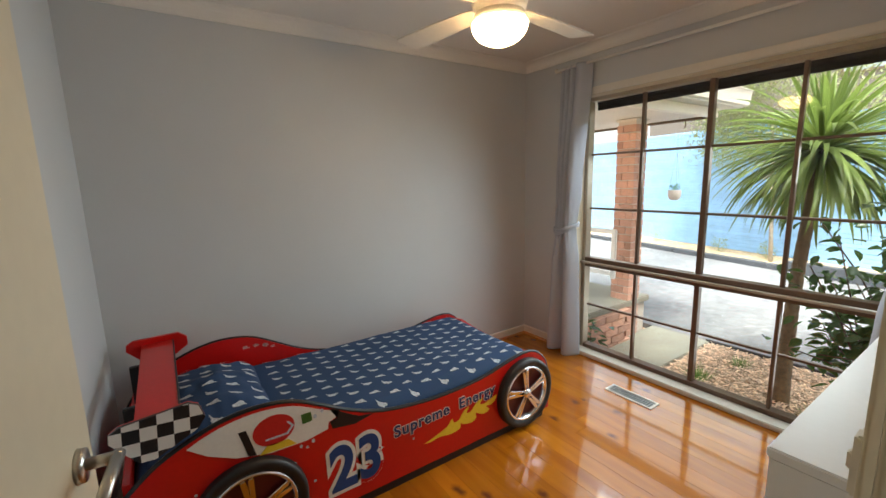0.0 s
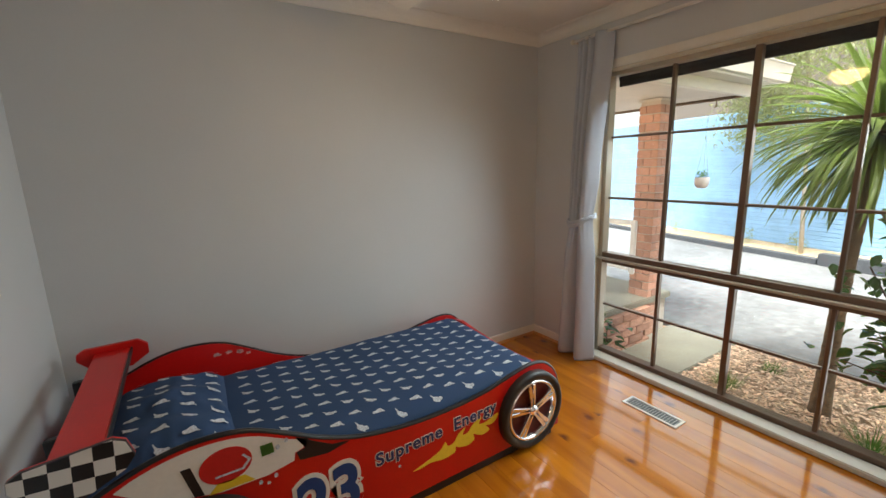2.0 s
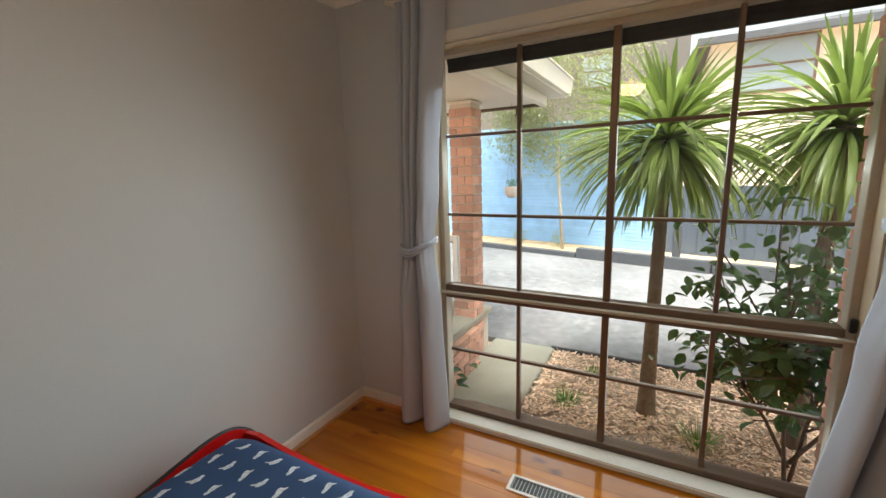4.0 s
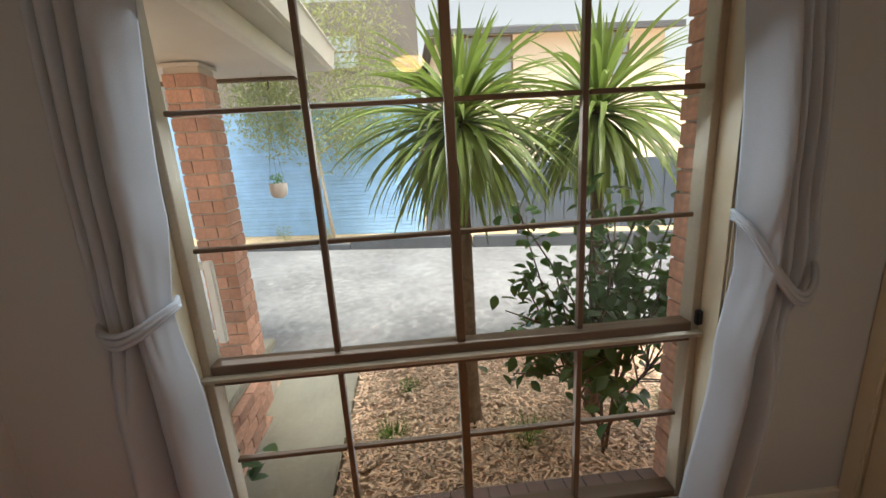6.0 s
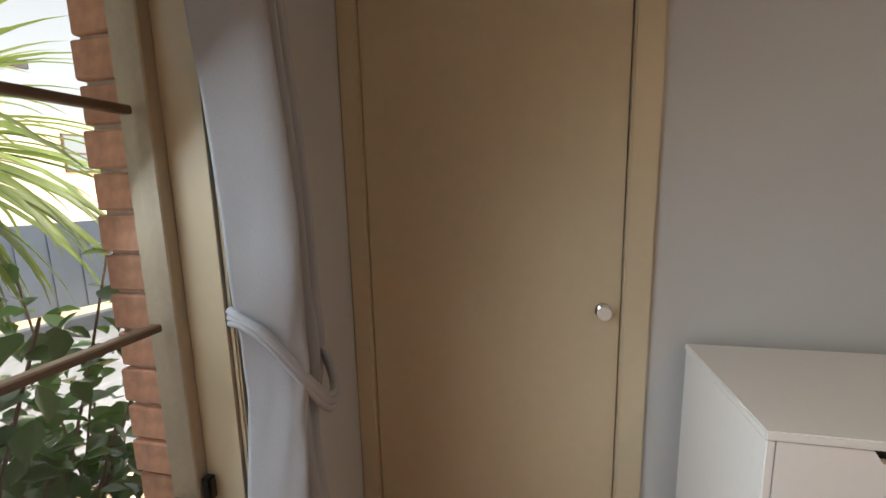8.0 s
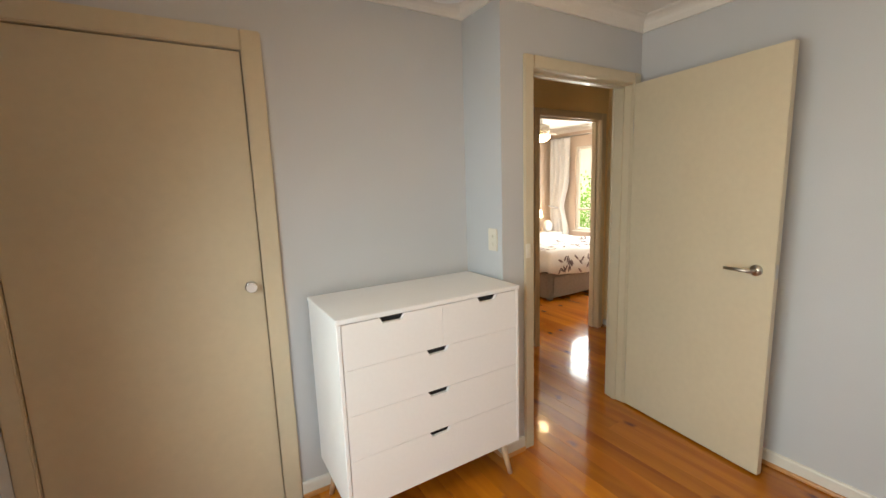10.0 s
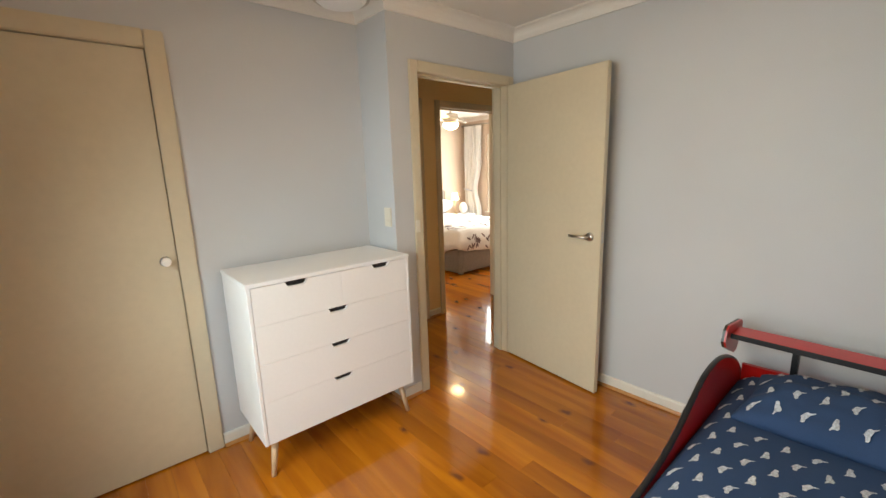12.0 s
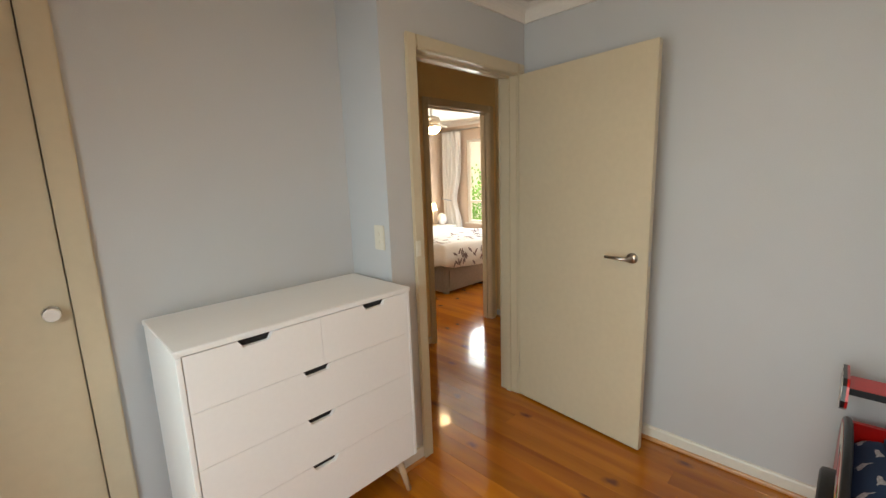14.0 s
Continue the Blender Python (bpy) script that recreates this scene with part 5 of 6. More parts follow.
# hanging pot
pot = thing("hanging_pot", "white hanging pot with a small trailing plant", "hanging pot", pose(4.46, 2.46, 1.24))
bm = bmesh.new()
prof = [(0.0, -0.075), (0.035, -0.074), (0.056, -0.055), (0.066, -0.02), (0.066, 0.03), (0.062, 0.036), (0.057, 0.03), (0.055, 0.0), (0.0, -0.01)]
rings = [[bm.verts.new((r * math.cos(a), r * math.sin(a), z)) for r, z in prof] for a in (2 * math.pi * i / 24 for i in range(24))]
for i in range(24):
    for k in range(len(prof) - 1):
        bm.faces.new((rings[i][k], rings[(i + 1) % 24][k], rings[(i + 1) % 24][k + 1], rings[i][k + 1]))
bmesh.ops.remove_doubles(bm, verts=bm.verts, dist=0.0005)
bmesh.ops.recalc_face_normals(bm, faces=bm.faces)
part("bowl", bm, POTWHITE, pot, "", True)
for a in (0.3, 2.4, 4.5):
    bm = bmesh.new()
    rod(bm, (0.062 * math.cos(a), 0.062 * math.sin(a), 0.03), (0, 0, 0.45), 0.0011, None, 6)
    rod(bm, (0, 0, 0.45), (0, 0, 0.82), 0.0011, None, 6)
    part("cord", bm, TWIG, pot)
rnd = random.Random(2)
bm = bmesh.new()
leaf_cloud(bm, rnd, 46, (0, 0, 0.065), (0.05, 0.05, 0.06), 0.055, 0.16)
part("plant", bm, LEAF_HEDGE, pot)

# ---- plants by the window ----
def strap_leaf(length, width, lift, droop, seed):
    """A folded strap leaf that leaves the origin along x at the angle lift and bends down by droop."""
    rnd = random.Random(seed)
    bm = bmesh.new()
    n, p, a = 9, Vector((0.02, 0, 0)), radians(lift)
    rows = []
    for i in range(n + 1):
        t = i / n
        w = width * (0.55 + 0.45 * math.sin(min(t * 2.2, 1.57))) * (1 - t ** 3.2) + 0.001
        up = Vector((-math.sin(a), 0, math.cos(a)))
        tw = 0.25 * math.sin(t * 3 + seed)
        rows.append([bm.verts.new(p + Vector((0, -w / 2, 0)) + up * w * (0.22 + tw * 0.3)), bm.verts.new(p), bm.verts.new(p + Vector((0, w / 2, 0)) + up * w * (0.22 - tw * 0.3))])
        p = p + Vector((math.cos(a), 0, math.sin(a))) * (length / n)
        a -= radians(droop) / n * (0.5 + 1.0 * t)
    for r, s in zip(rows, rows[1:]):
        for k in range(2):
            bm.faces.new((r[k], r[k + 1], s[k + 1], s[k]))
    me = mesh_of("leaf", bm, True)
    me.materials.append(LEAF_PALM)
    return me


LEAVES = {band: [strap_leaf(*spec, 7 * band + k) for k, spec in enumerate(specs)] for band, specs in {
    0: [(0.58, 0.042, 82, 10), (0.62, 0.040, 74, 18), (0.60, 0.044, 64, 26)],
    1: [(0.74, 0.046, 52, 42), (0.78, 0.042, 42, 62), (0.76, 0.046, 32, 58)],
    2: [(0.84, 0.044, 20, 64), (0.88, 0.040, 6, 62), (0.84, 0.044, -6, 60)],
    3: [(0.82, 0.044, -14, 66), (0.80, 0.040, -32, 52), (0.72, 0.042, -50, 36)]}.items()}


def palm(label, foot, crown, seed, counts, size=1.0):
    rnd = random.Random(seed)
    t = thing("palm_tree", label, "palm tree", pose(*foot), group="palms outside the window")
    foot, crown = Vector(foot), Vector(crown) - Vector(foot)
    bm = bmesh.new()
    n = 60
    spine, girth = [], []
    for i in range(n + 1):
        s = i / n
        spine.append((crown.x * s ** 1.9 + 0.012 * math.sin(s * 9), crown.y * s ** 1.9, -0.06 + (crown.z + 0.06) * s))
        girth.append(0.049 - 0.010 * s + 0.024 * (1 - s) ** 6 + 0.0012 * (i % 2) + 0.0015 * math.sin(i * 2.3))
    tube(bm, spine, girth, 18)
    part("trunk", bm, BARK, t, "grey ringed trunk", True)
    bm = bmesh.new()
    bmesh.ops.create_icosphere(bm, subdivisions=2, radius=0.055, matrix=Matrix.Translation(crown) @ Matrix.Diagonal((1, 1, 1.6, 1)))
    part("crown_base", bm, TWIG, t)
    for band, count in counts.items():
        for k in range(count):
            me = rnd.choice(LEAVES[band])
            a = 2.399963 * k + rnd.uniform(-0.25, 0.25)
            s = size * rnd.uniform(0.82, 1.08)
            ob = new("leaf", me)
            ob.parent = t
            ob.matrix_basis = Matrix.Translation(crown + Vector((0, 0, 0.05 - 0.03 * band))) @ Matrix.Rotation(a, 4, "Z") @ Matrix.Rotation(radians(rnd.uniform(-8, 8)), 4, "Y") @ Matrix.Rotation(radians(rnd.uniform(-14, 14)), 4, "X") @ Matrix.Scale(s, 4)
    return t


palm("palm with a dense crown of strap leaves in the mulch bed", (3.74, 1.15, GROUND), (3.93, 1.12, 1.62), 31, {0: 34, 1: 70, 2: 100, 3: 130})
palm("paler palm with broad strap leaves behind the shrub", (3.72, 0.28, GROUND), (4.08, 0.15, 1.66), 47, {0: 20, 1: 48, 2: 74, 3: 100}, 1.04)

# the glossy shrub
oval = bmesh.new()
ring = [oval.verts.new(q) for q in ((0, 0, 0), (0.018, 0.018, 0.006), (0.042, 0.026, 0.007), (0.068, 0.014, 0.0), (0.084, 0, -0.012), (0.068, -0.014, 0.0), (0.042, -0.026, 0.007), (0.018, -0.018, 0.006))]
mid = [oval.verts.new(q) for q in ((0.022, 0, -0.002), (0.045, 0, -0.003), (0.066, 0, -0.006))]
for f in ((0, 1, 8), (1, 2, 9, 8), (2, 3, 10, 9), (3, 4, 10), (4, 5, 10), (5, 6, 9, 10), (6, 7, 8, 9), (7, 0, 8)):
    allv = ring + mid
    oval.faces.new([allv[i] for i in f])
LEAF_BULK = shader("glossy_foliage", (0.070, 0.130, 0.058), 0.22, grain=0.12, scale=40, island_vary=0.4)
thin_leaf(LEAF_BULK, (0.14, 0.28, 0.05), 0.25)
OVAL = mesh_of("leaf", oval, True)
OVAL.materials.append(LEAF_DARK)
shrub = thing("shrub", "glossy dark green camellia-like shrub with bare lower stems", "shrub", pose(3.30, 0.40, GROUND))
TALL = Matrix.Diagonal((1.15, 1.15, 1.42, 1))
rnd = random.Random(77)
tips = []


def branch(a, b, r):
    bm = bmesh.new()
    a, b = TALL @ Vector(a), TALL @ Vector(b)
    m = (Vector(a) + Vector(b)) / 2 + Vector((rnd.uniform(-0.03, 0.03), rnd.uniform(-0.03, 0.03), 0.02))
    rod(bm, a, m, r, r * 0.8, 8)
    rod(bm, m, b, r * 0.8, r * 0.6, 8)
    part("branch", bm, TWIG, shrub, "", True)


stems = [((0, 0, -0.03), (0.05, -0.10, 0.55)), ((0.0, 0.0, -0.03), (-0.04, 0.10, 0.60)), ((0, 0, 0.12), (0.08, -0.30, 0.40)), ((0, 0, 0.10), (0.02, 0.22, 0.42))]
for a, b in stems:
    branch(a, b, 0.012)
    for k in range(11):
        s = rnd.uniform(0.45, 1.0)
        base = Vector(a).lerp(Vector(b), s)
        way = Vector((rnd.gauss(0, 0.20), rnd.gauss(0, 0.26), rnd.uniform(0.05, 0.75)))
        tip = base + way
        tip.y = max(-0.36, min(0.40, tip.y))
        branch(base, tip, 0.006)
        tips.append((base, tip))
for base, tip in ((Vector((0, 0.18, 0.40)), Vector((-0.05, 0.50, 0.47))), (Vector((0, 0.15, 0.55)), Vector((0.0, 0.52, 0.72))), (Vector((0, 0.1, 0.6)), Vector((0.0, 0.46, 1.10)))):
    branch(base, tip, 0.006)
    tips.append((base, tip))
spots = []
for base, tip in tips:
    for k in range(30):
        q = 0.30 + 0.76 * k / 29
        p = TALL @ base.lerp(tip, q) + Vector((rnd.gauss(0, 0.055), rnd.gauss(0, 0.065), rnd.gauss(0, 0.055)))
        spots.append(Matrix.Translation(p) @ Euler((rnd.uniform(-0.7, 0.7), rnd.uniform(-0.3, 1.0), rnd.uniform(0, 6.28))).to_matrix().to_4x4() @ Matrix.Scale(rnd.uniform(0.85, 1.25), 4))
spots = [m for m in spots if m.translation.z > 0.60 + 0.5 * max(0, -m.translation.y - 0.1)]
spots = [m for m in spots if m.translation.y < 0.18 or rnd.random() < 0.8]
spots.sort(key=lambda m: m.translation.x)
for m in spots[:300]:
    ob = new("leaf", OVAL)
    ob.parent = shrub
    ob.matrix_basis = m
verts, faces = [], []
for m in spots[300:]:
    q = len(verts)
    verts += [m @ v.co for v in OVAL.vertices]
    faces += [tuple(q + i for i in f.vertices) for f in OVAL.polygons]
me = bpy.data.meshes.new("foliage")
me.from_pydata(verts, [], faces)
me.materials.append(LEAF_BULK)
for f in me.polygons:
    f.use_smooth = True
foliage = new("foliage", me)
foliage.parent = shrub
tagged(foliage, kind="stuff")

# small tufts, a bedding plant at the porch
for x, y, s in ((3.62, 1.72, 1.0), (3.50, 0.82, 1.1), (3.6, -0.25, 1.3), (4.2, 1.6, 0.7)):
    t = thing("grass_tuft", "small soft green tuft in the mulch", "plant", pose(x, y, GROUND))
    bm = bmesh.new()
    for k in range(170):
        a, l = rnd.uniform(0, 6.28), rnd.uniform(0.05, 0.14) * s
        d = Vector((math.cos(a), math.sin(a), 0))
        q = Vector((-d.y, d.x, 0)) * 0.003
        o = d * rnd.uniform(0, 0.075)
        out = rnd.uniform(0.2, 0.9)
        bm.faces.new([bm.verts.new(v) for v in (o - q, o + q, o + d * l * out + q * 0.3 + Vector((0, 0, l)), o + d * l * out - q * 0.3 + Vector((0, 0, l)))])
    tagged(part("blades", bm, LEAF_HEDGE, t), kind="stuff")
t = thing("porch_plant", "small leafy green plant beside the brick riser", "plant", pose(3.05, 2.47, -0.396))
bm = bmesh.new()
rod(bm, (0, 0, 0), (0.0, 0.0, 0.38), 0.006, 0.004, 7)
part("stem", bm, TWIG, t)
for k in range(30):
    ob = new("leaf", OVAL)
    ob.parent = t
    ob.matrix_basis = Matrix.Translation((rnd.gauss(0, 0.045), rnd.gauss(0, 0.045), rnd.uniform(0.20, 0.46))) @ Euler((0, rnd.uniform(-0.5, 0.3), rnd.uniform(0, 6.28))).to_matrix().to_4x4() @ Matrix.Scale(rnd.uniform(0.9, 1.3), 4)

# handrail by the column
rail = thing("handrail", "white enamelled metal handrail fixed to the brick column", "handrail")
for name, b in (("top_rail", (3.82, 2.80, 0.81, 3.86, 3.42, 0.862)), ("upright", (3.82, 2.745, 0.30, 3.86, 2.80, 0.862)), ("lower_rail", (3.82, 2.80, 0.335, 3.86, 3.42, 0.385)),
                ("upright", (3.82, 3.42, 0.032, 3.86, 3.47, 0.862))):
    part(name, soft_box(*b, bevel=0.008), WHITEMETAL, rail)

# the gum-like tree in front of the blue wall
PALEBARK = shader("pale_gum_bark", (0.42, 0.37, 0.30), 0.8, grain=0.15, scale=30, bump=0.3)
gum = thing("tree", "wispy yellow-green tree before the boundary wall", "tree", pose(9.75, 3.1, GROUND + 0.08) @ Matrix.Scale(1.45, 4))
rnd = random.Random(13)
bm = bmesh.new()
rod(bm, (0, 0, -0.05), (0.05, 0.12, 1.5), 0.026, 0.02, 10)
rod(bm, (0.05, 0.12, 1.49), (0.0, 0.3, 3.3), 0.02, 0.012, 10)
part("trunk", bm, PALEBARK, gum, "", True)
limbs = []
for k in range(22):
    bm = bmesh.new()
    z = rnd.uniform(0.9, 3.0)
    a = rnd.uniform(0, 6.28)
    e = Vector((math.cos(a) * rnd.uniform(0.4, 0.9), math.sin(a) * rnd.uniform(0.5, 1.2), rnd.uniform(0.3, 1.1)))
    o = Vector((0.03, 0.2, z))
    rod(bm, o, o + e, 0.009, 0.003, 6)
    limbs.append((o, o + e))
    part("limb", bm, PALEBARK, gum)
bm = bmesh.new()
for o, e in limbs:
    for s in (0.45, 0.75, 1.0):
        leaf_cloud(bm, rnd, 230, o.lerp(e, s), (0.46, 0.52, 0.46), 0.075, 0.26)
tagged(part("foliage", bm, LEAF_GUM, gum), kind="stuff")
for yy in (4.3, 3.3, 6.0):
    t = thing("ground_shrub", "low grey-green shrub against the wall", "plant", pose(kerb_x(yy) + 0.7, yy, GROUND + 0.08))
    bm = bmesh.new()
    leaf_cloud(bm, rnd, 160, (0, 0, 0.16), (0.2, 0.2, 0.2), 0.05, 0.35)
    rod(bm, (0, 0, -0.02), (0, 0, 0.2), 0.008, 0.004, 6)
    tagged(part("foliage", bm, LEAF_GUM, t), kind="stuff")


# ---- houses beyond ----
def house(name, label, x, y0, y1, depth, wall_top, roof_rise, windows, wall=RENDERED, over=0.35):
    h = thing(name, label, "house", pose(x, 0, GROUND))
    part("wall", soft_box(0, y0, -0.1, depth, y1, wall_top, 0.01, 1), wall, h)
    if roof_rise:
        bm = bmesh.new()
        a = [bm.verts.new(q) for q in ((-over, y0 - over, wall_top), (depth + over, y0 - over, wall_top), (depth + over, y1 + over, wall_top), (-over, y1 + over, wall_top))]
        inset = min(depth, y1 - y0) / 2
        r = [bm.verts.new(q) for q in ((depth / 2 - 0.1, y0 + inset, wall_top + roof_rise), (depth / 2 + 0.1, y0 + inset, wall_top + roof_rise), (depth / 2 + 0.1, y1 - inset, wall_top + roof_rise), (depth / 2 - 0.1, y1 - inset, wall_top + roof_rise))]
        for i in range(4):
            bm.faces.new((a[i], a[(i + 1) % 4], r[(i + 1) % 4], r[i]))
        bm.faces.new(r), bm.faces.new(a[::-1])
        part("roof", bm, ROOF, h, "dark tiled hip roof")
        part("gutter", soft_box(-over - 0.12, y0 - over, wall_top - 0.12, -over, y1 + over, wall_top + 0.06, 0.01, 1), ROOF, h, "dark gutter")
        part("soffit", soft_box(-over, y0 - over, wall_top - 0.06, -0.002, y1 + over, wall_top - 0.03, 0.004, 1), SOFFIT, h)
    for ya, yb, za, zb in windows:
        w = part("window", soft_box(-0.05, ya, za, -0.001, yb, zb, 0.006, 1), FRAME, h, "dark framed window")
        part("glass", soft_box(-0.056, ya + 0.07, za + 0.07, -0.049, yb - 0.07, zb - 0.07, 0.002, 1), SKYGLASS, w, "opaque glass, the sky's reflection put into its pale colour")
        part("rail", soft_box(-0.064, ya + 0.07, (za + zb) / 2 - 0.03, -0.055, yb - 0.07, (za + zb) / 2 + 0.03, 0.003, 1), FRAME, w)
    return h


GREYBROWN = shader("grey_brown_cladding", (0.15, 0.135, 0.12), 0.7, grain=0.08, scale=10, stain=0.1, stain_scale=0.5)
# opaque glass: the reflected sky is put into its pale base colour
SKYGLASS = shader("sky_tinted_window_glass", (0.30, 0.36, 0.40), 0.08, 0.0, grain=0.03, scale=3)
house("house", "two-storey beige rendered house with a dark roof", 14.5, -6.75, 0.3, 8.0, 5.05, 1.2,
      [(-5.6, -4.05, 3.65, 5.0), (-1.95, -0.35, 3.65, 5.0), (-4.3, -2.7, 0.8, 2.2)])
house("house", "lower beige rendered house wing further along", 17.5, -18.0, -7.6, 8.0, 4.4, 0.0, [(-12.0, -10.0, 2.6, 3.9)])
house("house", "dark brown two-storey house beyond the wall", 19.0, 0.7, 11.0, 8.0, 7.45, 0.0, [(3.0, 4.5, 5.0, 6.3)], wall=GREYBROWN)

# added house: a pale backdrop that whitens the view through the far window
house("house", "added pale rendered house, a bright backdrop beyond the hedge", -17.0, -14.0, 5.0, 6.5, 3.4, 1.0, [], wall=FASCIA)

# ---- brickwork ----
def brick_mesh(l, w, h):
    bm = soft_box(-l / 2, -w / 2, -h / 2, l / 2, w / 2, h / 2, 0.004, 1)
    me = mesh_of("brick", bm)
    me.materials.append(BRICK)
    return me


FULL, HALF, CUT = brick_mesh(0.230, 0.110, 0.076), brick_mesh(0.110, 0.110, 0.076), brick_mesh(0.100, 0.110, 0.076)
brnd = random.Random(9)
SILLRED = shader("dull_red_sill_tile", (0.19, 0.115, 0.10), 0.6, grain=0.12, scale=40, bump=0.2, object_vary=0.08)


def lay(mesh, holder, x, y, z, turned=False):
    ob = new("brick", mesh)
    ob.parent = holder
    j = lambda s: brnd.uniform(-s, s)
    ob.matrix_basis = pose(x + j(0.002), y + j(0.002), z + j(0.0015), 0, 0, (90 if turned else 0) + j(0.5))


column = thing("brick_column", "square red brick porch column", "column", pose(4.12, 2.79, -0.5) @ Matrix.Diagonal((0.64, 0.64, 1, 1)))
part("core", soft_box(-0.160, -0.160, 0.0, 0.160, 0.160, 2.55, 0.003, 1), MORTAR, column, "grey mortar")
for c in range(29):
    z = 0.045 + 0.086 * c
    flip = c % 2
    # four sides, each a stretcher and a header, turned course by course
    for s in range(4):
        a = Matrix.Rotation(radians(90 * s), 4, "Z")
        if flip:
            spots = ((FULL, -0.060, -0.120), (HALF, 0.120, -0.120))
        else:
            spots = ((FULL, 0.060, -0.120), )
        for mesh, u, v in spots[:1]:
            q = a @ Vector((u, v, 0))
            lay(mesh, column, q.x, q.y, z, s % 2 == 1)
part("cap", soft_box(-0.19, -0.19, 2.532, 0.19, 0.19, 2.552, 0.004), SOFFIT, column, "cream cap under the soffit")
riser = thing("porch_riser", "red brick riser along the porch edge", "brick wall", kind="structure")
for c in range(5):
    for k in range(7):
        x = 2.90 + 0.24 * k + (0.12 if c % 2 else 0)
        if x < 3.95:
            lay(FULL, riser, x, 2.665, -0.44 + 0.043 + 0.086 * c - 0.02)
facade = thing("brick_reveal", "red brick facing around the bedroom window", "brick wall", kind="structure")
for c in range(29):
    z = -0.42 + 0.086 * c
    for y, off in ((W0 - 0.108, 0.004), ):
        lay(FULL, facade, 2.675, y + (off if c % 2 else 0), z, True)
for y0, y1 in ((W0 - 1.6, W0 - 0.22), ):
    part("backing", soft_box(2.63, y0, -0.46, 2.73, y1, 2.15, 0.003, 1), BRICK, facade)
part("backing", soft_box(2.625, W0 - 0.2, -0.46, 2.725, W0 - 0.006, 2.10, 0.003, 1), MORTAR, facade)
part("backing", soft_box(2.615, W1 + 0.05, -0.46, 2.63, NORTH + 0.1, 2.10, 0.003, 1), FRAME, facade, "brown cladding beside the porch")
part("backing", soft_box(2.63, W0, -0.46, 2.72, W1, -0.07, 0.003, 1), BRICK, facade)
SILLB = brick_mesh(0.13, 0.084, 0.10)
SILLB.materials[0] = SILLRED
y = W0 + 0.045
while y < W1 - 0.03:
    ob = new("brick", SILLB)
    ob.parent = facade
    ob.matrix_basis = pose(2.675, y, -0.058, 0, 11, 0)
    y += 0.086
part("lintel", soft_box(2.625, W0 - 0.2, 2.10, 2.735, W1 + 0.2, 2.16, 0.003, 1), FASCIA, facade)

# ---- mulch by the window ----
mulch = thing("mulch_bed", "garden bed of pale wood chips outside the window", "garden bed", kind="structure")
bm = bmesh.new()
grid = [[bm.verts.new((2.74 + 1.90 * i / 30, -3.4 + 5.43 * j / 60, GROUND - 0.02 + 0.03 * noise.noise((i * 0.35, j * 0.35, 0)) + 0.02)) for j in range(61)] for i in range(31)]
for i in range(30):
    for j in range(60):
        bm.faces.new((grid[i][j], grid[i + 1][j], grid[i + 1][j + 1], grid[i][j + 1]))
part("soil", bm, MULCH, mulch)
edge = thing("garden_edging", "dark timber edging between mulch and driveway", "edging", kind="structure")
part("board", soft_box(4.60, -3.4, GROUND - 0.1, 4.63, 2.08, GROUND + 0.05, 0.004), KERB, edge)
CHIPM = []
crnd = random.Random(3)
for k in range(6):
    l, w = crnd.uniform(0.030, 0.060), crnd.uniform(0.010, 0.020)
    bm = prism([(-l / 2, -w * 0.3), (-l * 0.2, -w / 2), (l / 2, -w * 0.25), (l * 0.42, w * 0.35), (0, w / 2), (-l * 0.45, w * 0.3)], 0.006, "z")
    me = mesh_of("wood_chip", bm)
    me.materials.append(CHIP)
    CHIPM.append(me)


def chip_pose():
    x, y = crnd.uniform(2.80, 4.57), crnd.uniform(-2.6, 2.02)
    return Matrix.Translation((x, y, GROUND + 0.022 + crnd.uniform(0, 0.022))) @ Euler((crnd.uniform(-0.28, 0.28), crnd.uniform(-0.28, 0.28), crnd.uniform(0, 6.28))).to_matrix().to_4x4()


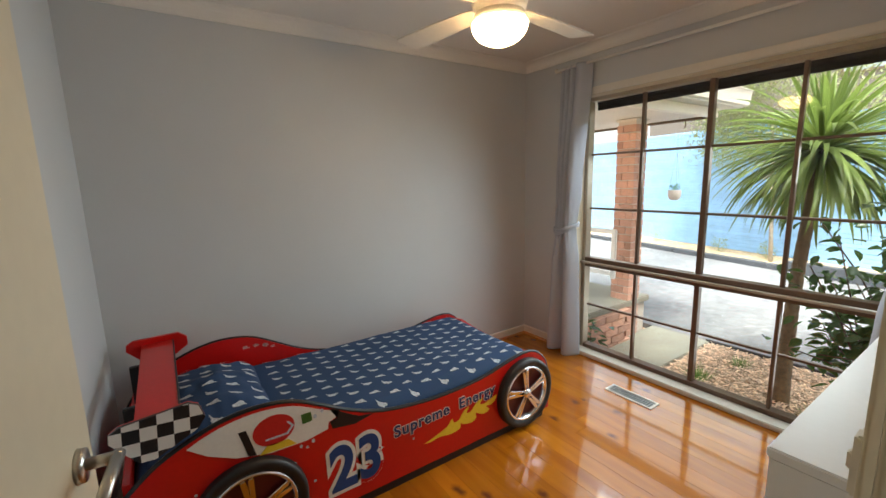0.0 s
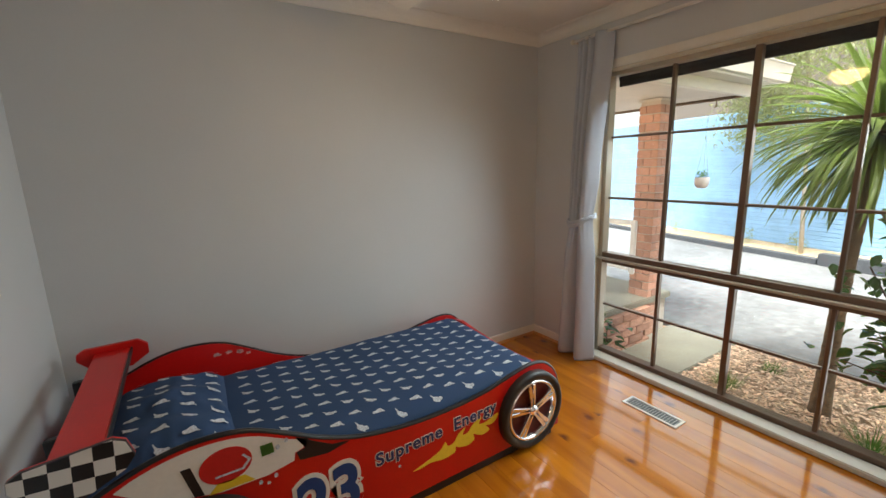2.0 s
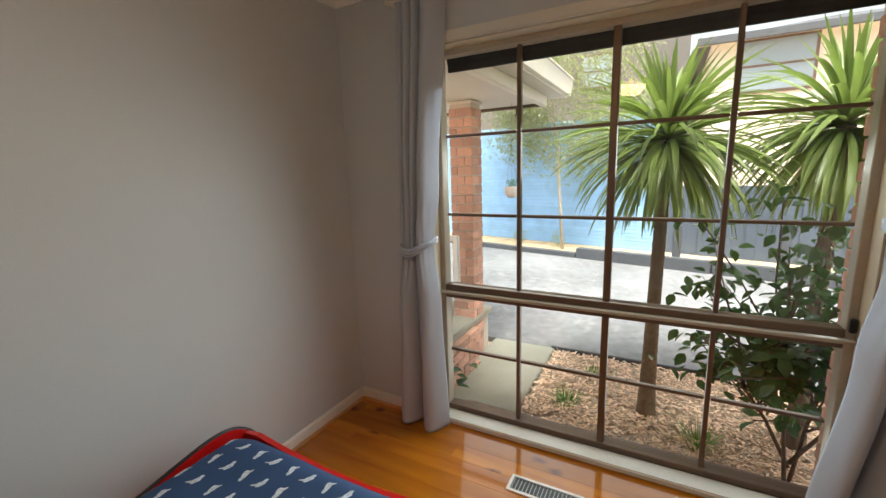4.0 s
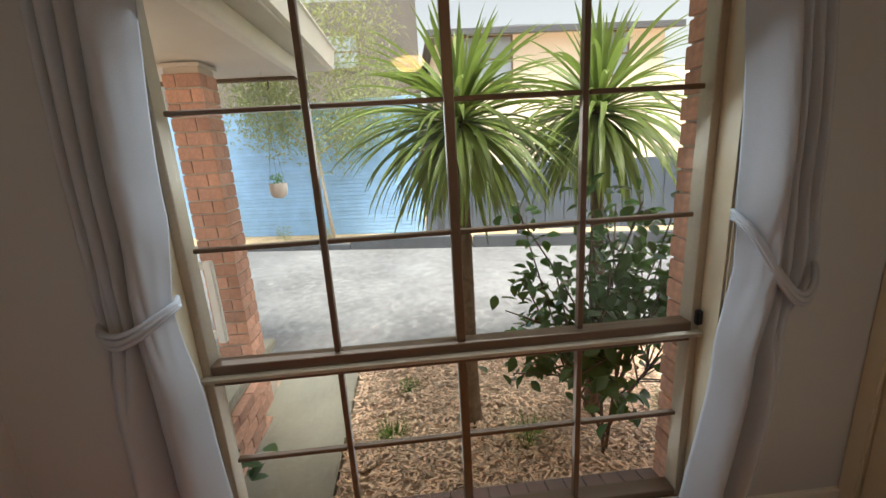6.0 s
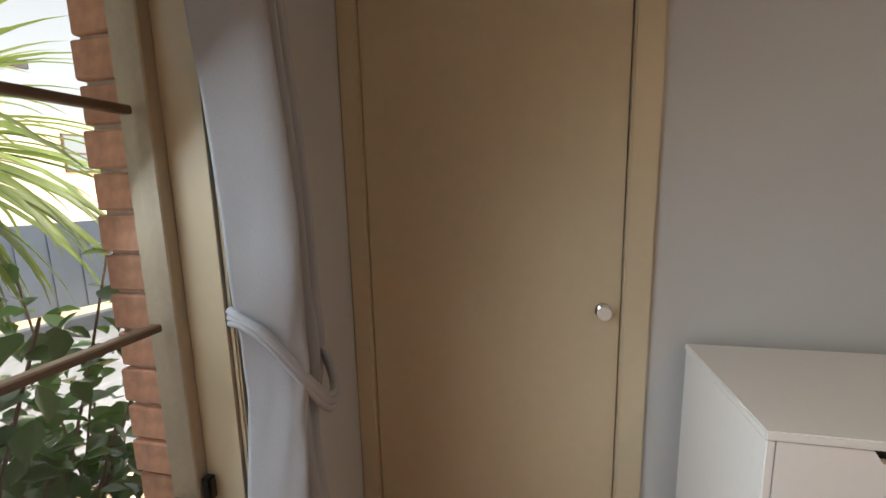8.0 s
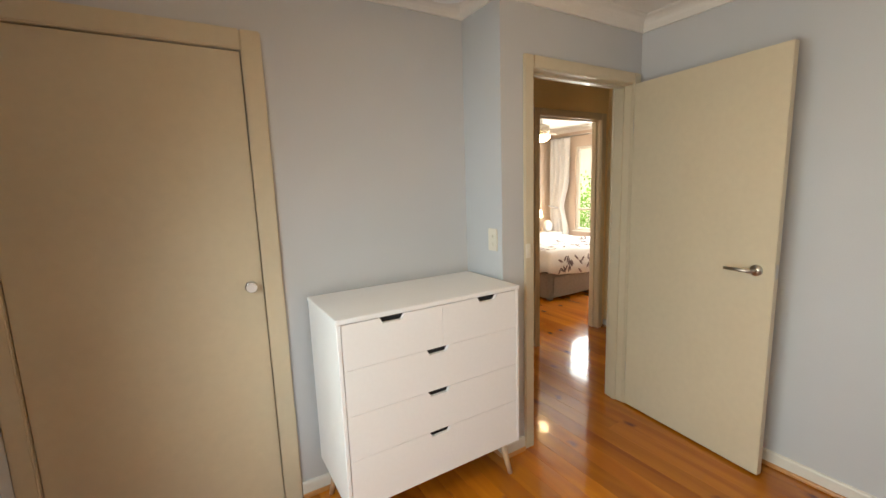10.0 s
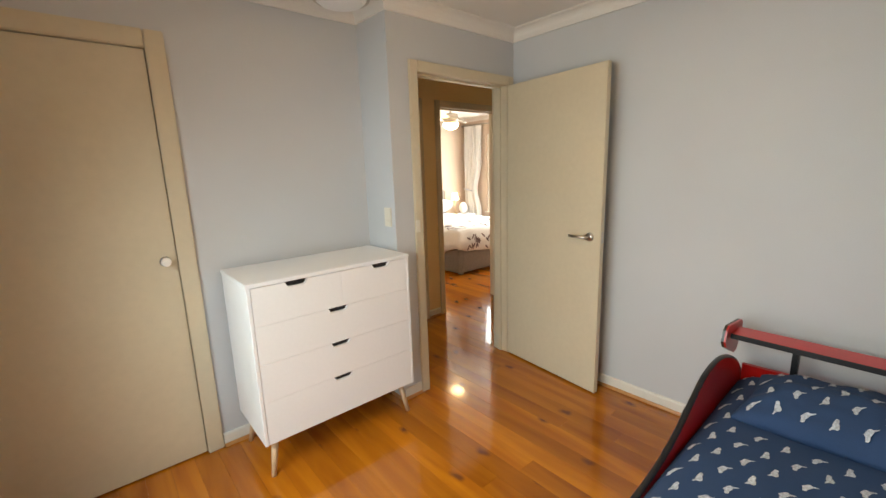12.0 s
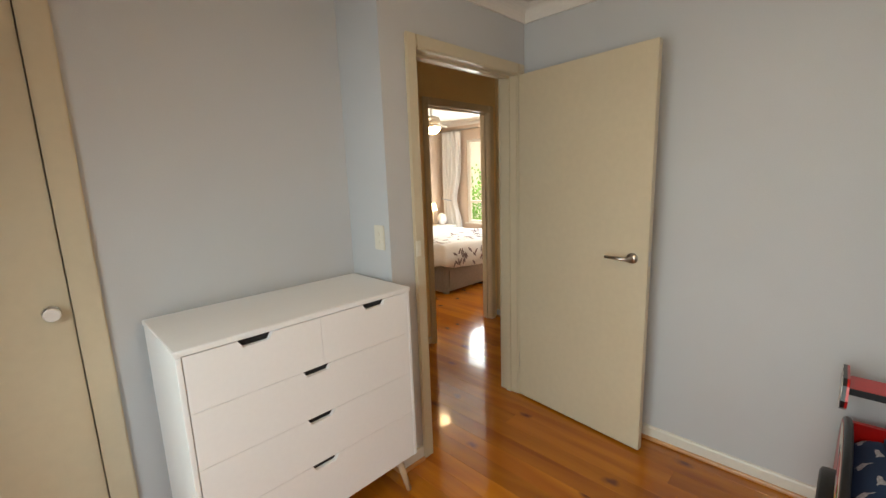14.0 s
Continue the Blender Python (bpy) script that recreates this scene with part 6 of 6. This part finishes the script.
placed = 0
while placed < 300:
    m = chip_pose()
    if m.translation.x < 3.8 and 0.0 < m.translation.y < 2.0:
        ob = new("wood_chip", crnd.choice(CHIPM))
        ob.parent = mulch
        ob.matrix_basis = m
        placed += 1
verts, faces = [], []
for k in range(19000):
    m = chip_pose()
    l, w, h = crnd.uniform(0.028, 0.065), crnd.uniform(0.009, 0.020), 0.005
    q = len(verts)
    verts += [m @ Vector(v) for v in ((-l / 2, -w / 2, 0), (l / 2, -w * 0.3, 0), (l * 0.45, w / 2, 0), (-l * 0.4, w * 0.4, 0), (-l / 2, -w / 2, h), (l / 2, -w * 0.3, h), (l * 0.45, w / 2, h), (-l * 0.4, w * 0.4, h))]
    faces += [(q + 4, q + 5, q + 6, q + 7), (q, q + 1, q + 5, q + 4), (q + 1, q + 2, q + 6, q + 5), (q + 2, q + 3, q + 7, q + 6), (q + 3, q, q + 4, q + 7)]
me = bpy.data.meshes.new("wood_chips")
me.from_pydata(verts, [], faces)
me.materials.append(CHIPS)
chips = new("wood_chips", me)
chips.parent = mulch
tagged(chips, kind="stuff")

# ---- floor boards ----
floor = structure("floor", QUAD, (RX - 0.1, RY - 0.1, -0.10, EAST + 0.11, NORTH, -0.019), label="polished orange pine board floor with knots")
frnd = random.Random(17)
WIDE = 0.108
x = RX - 0.08
while x < EAST + 0.02:
    y0 = RY - 0.05 if x < 0.5 else SOUTH - 0.55
    near = -0.7 < x
    while y0 < NORTH - 0.02:
        if x < -0.72 and y0 > 0.05:
            break
        y1 = min(y0 + frnd.uniform(1.6, 3.4), NORTH - 0.001 if near else 0.10)
        if y1 - y0 > 0.02:
            bm = bmesh.new()
            box(bm, -WIDE / 2 + 0.0003, 0.0003, -0.018, WIDE / 2 - 0.0003, y1 - y0 - 0.0003, 0.0)
            bmesh.ops.bevel(bm, geom=[e for e in bm.edges if all(v.co.z > -0.001 for v in e.verts)], offset=0.0005, segments=1, affect="EDGES")
            part("plank", bm, FLOOR, floor, "", False, pose(x + WIDE / 2, y0, 0))
        y0 = y1
    x += WIDE
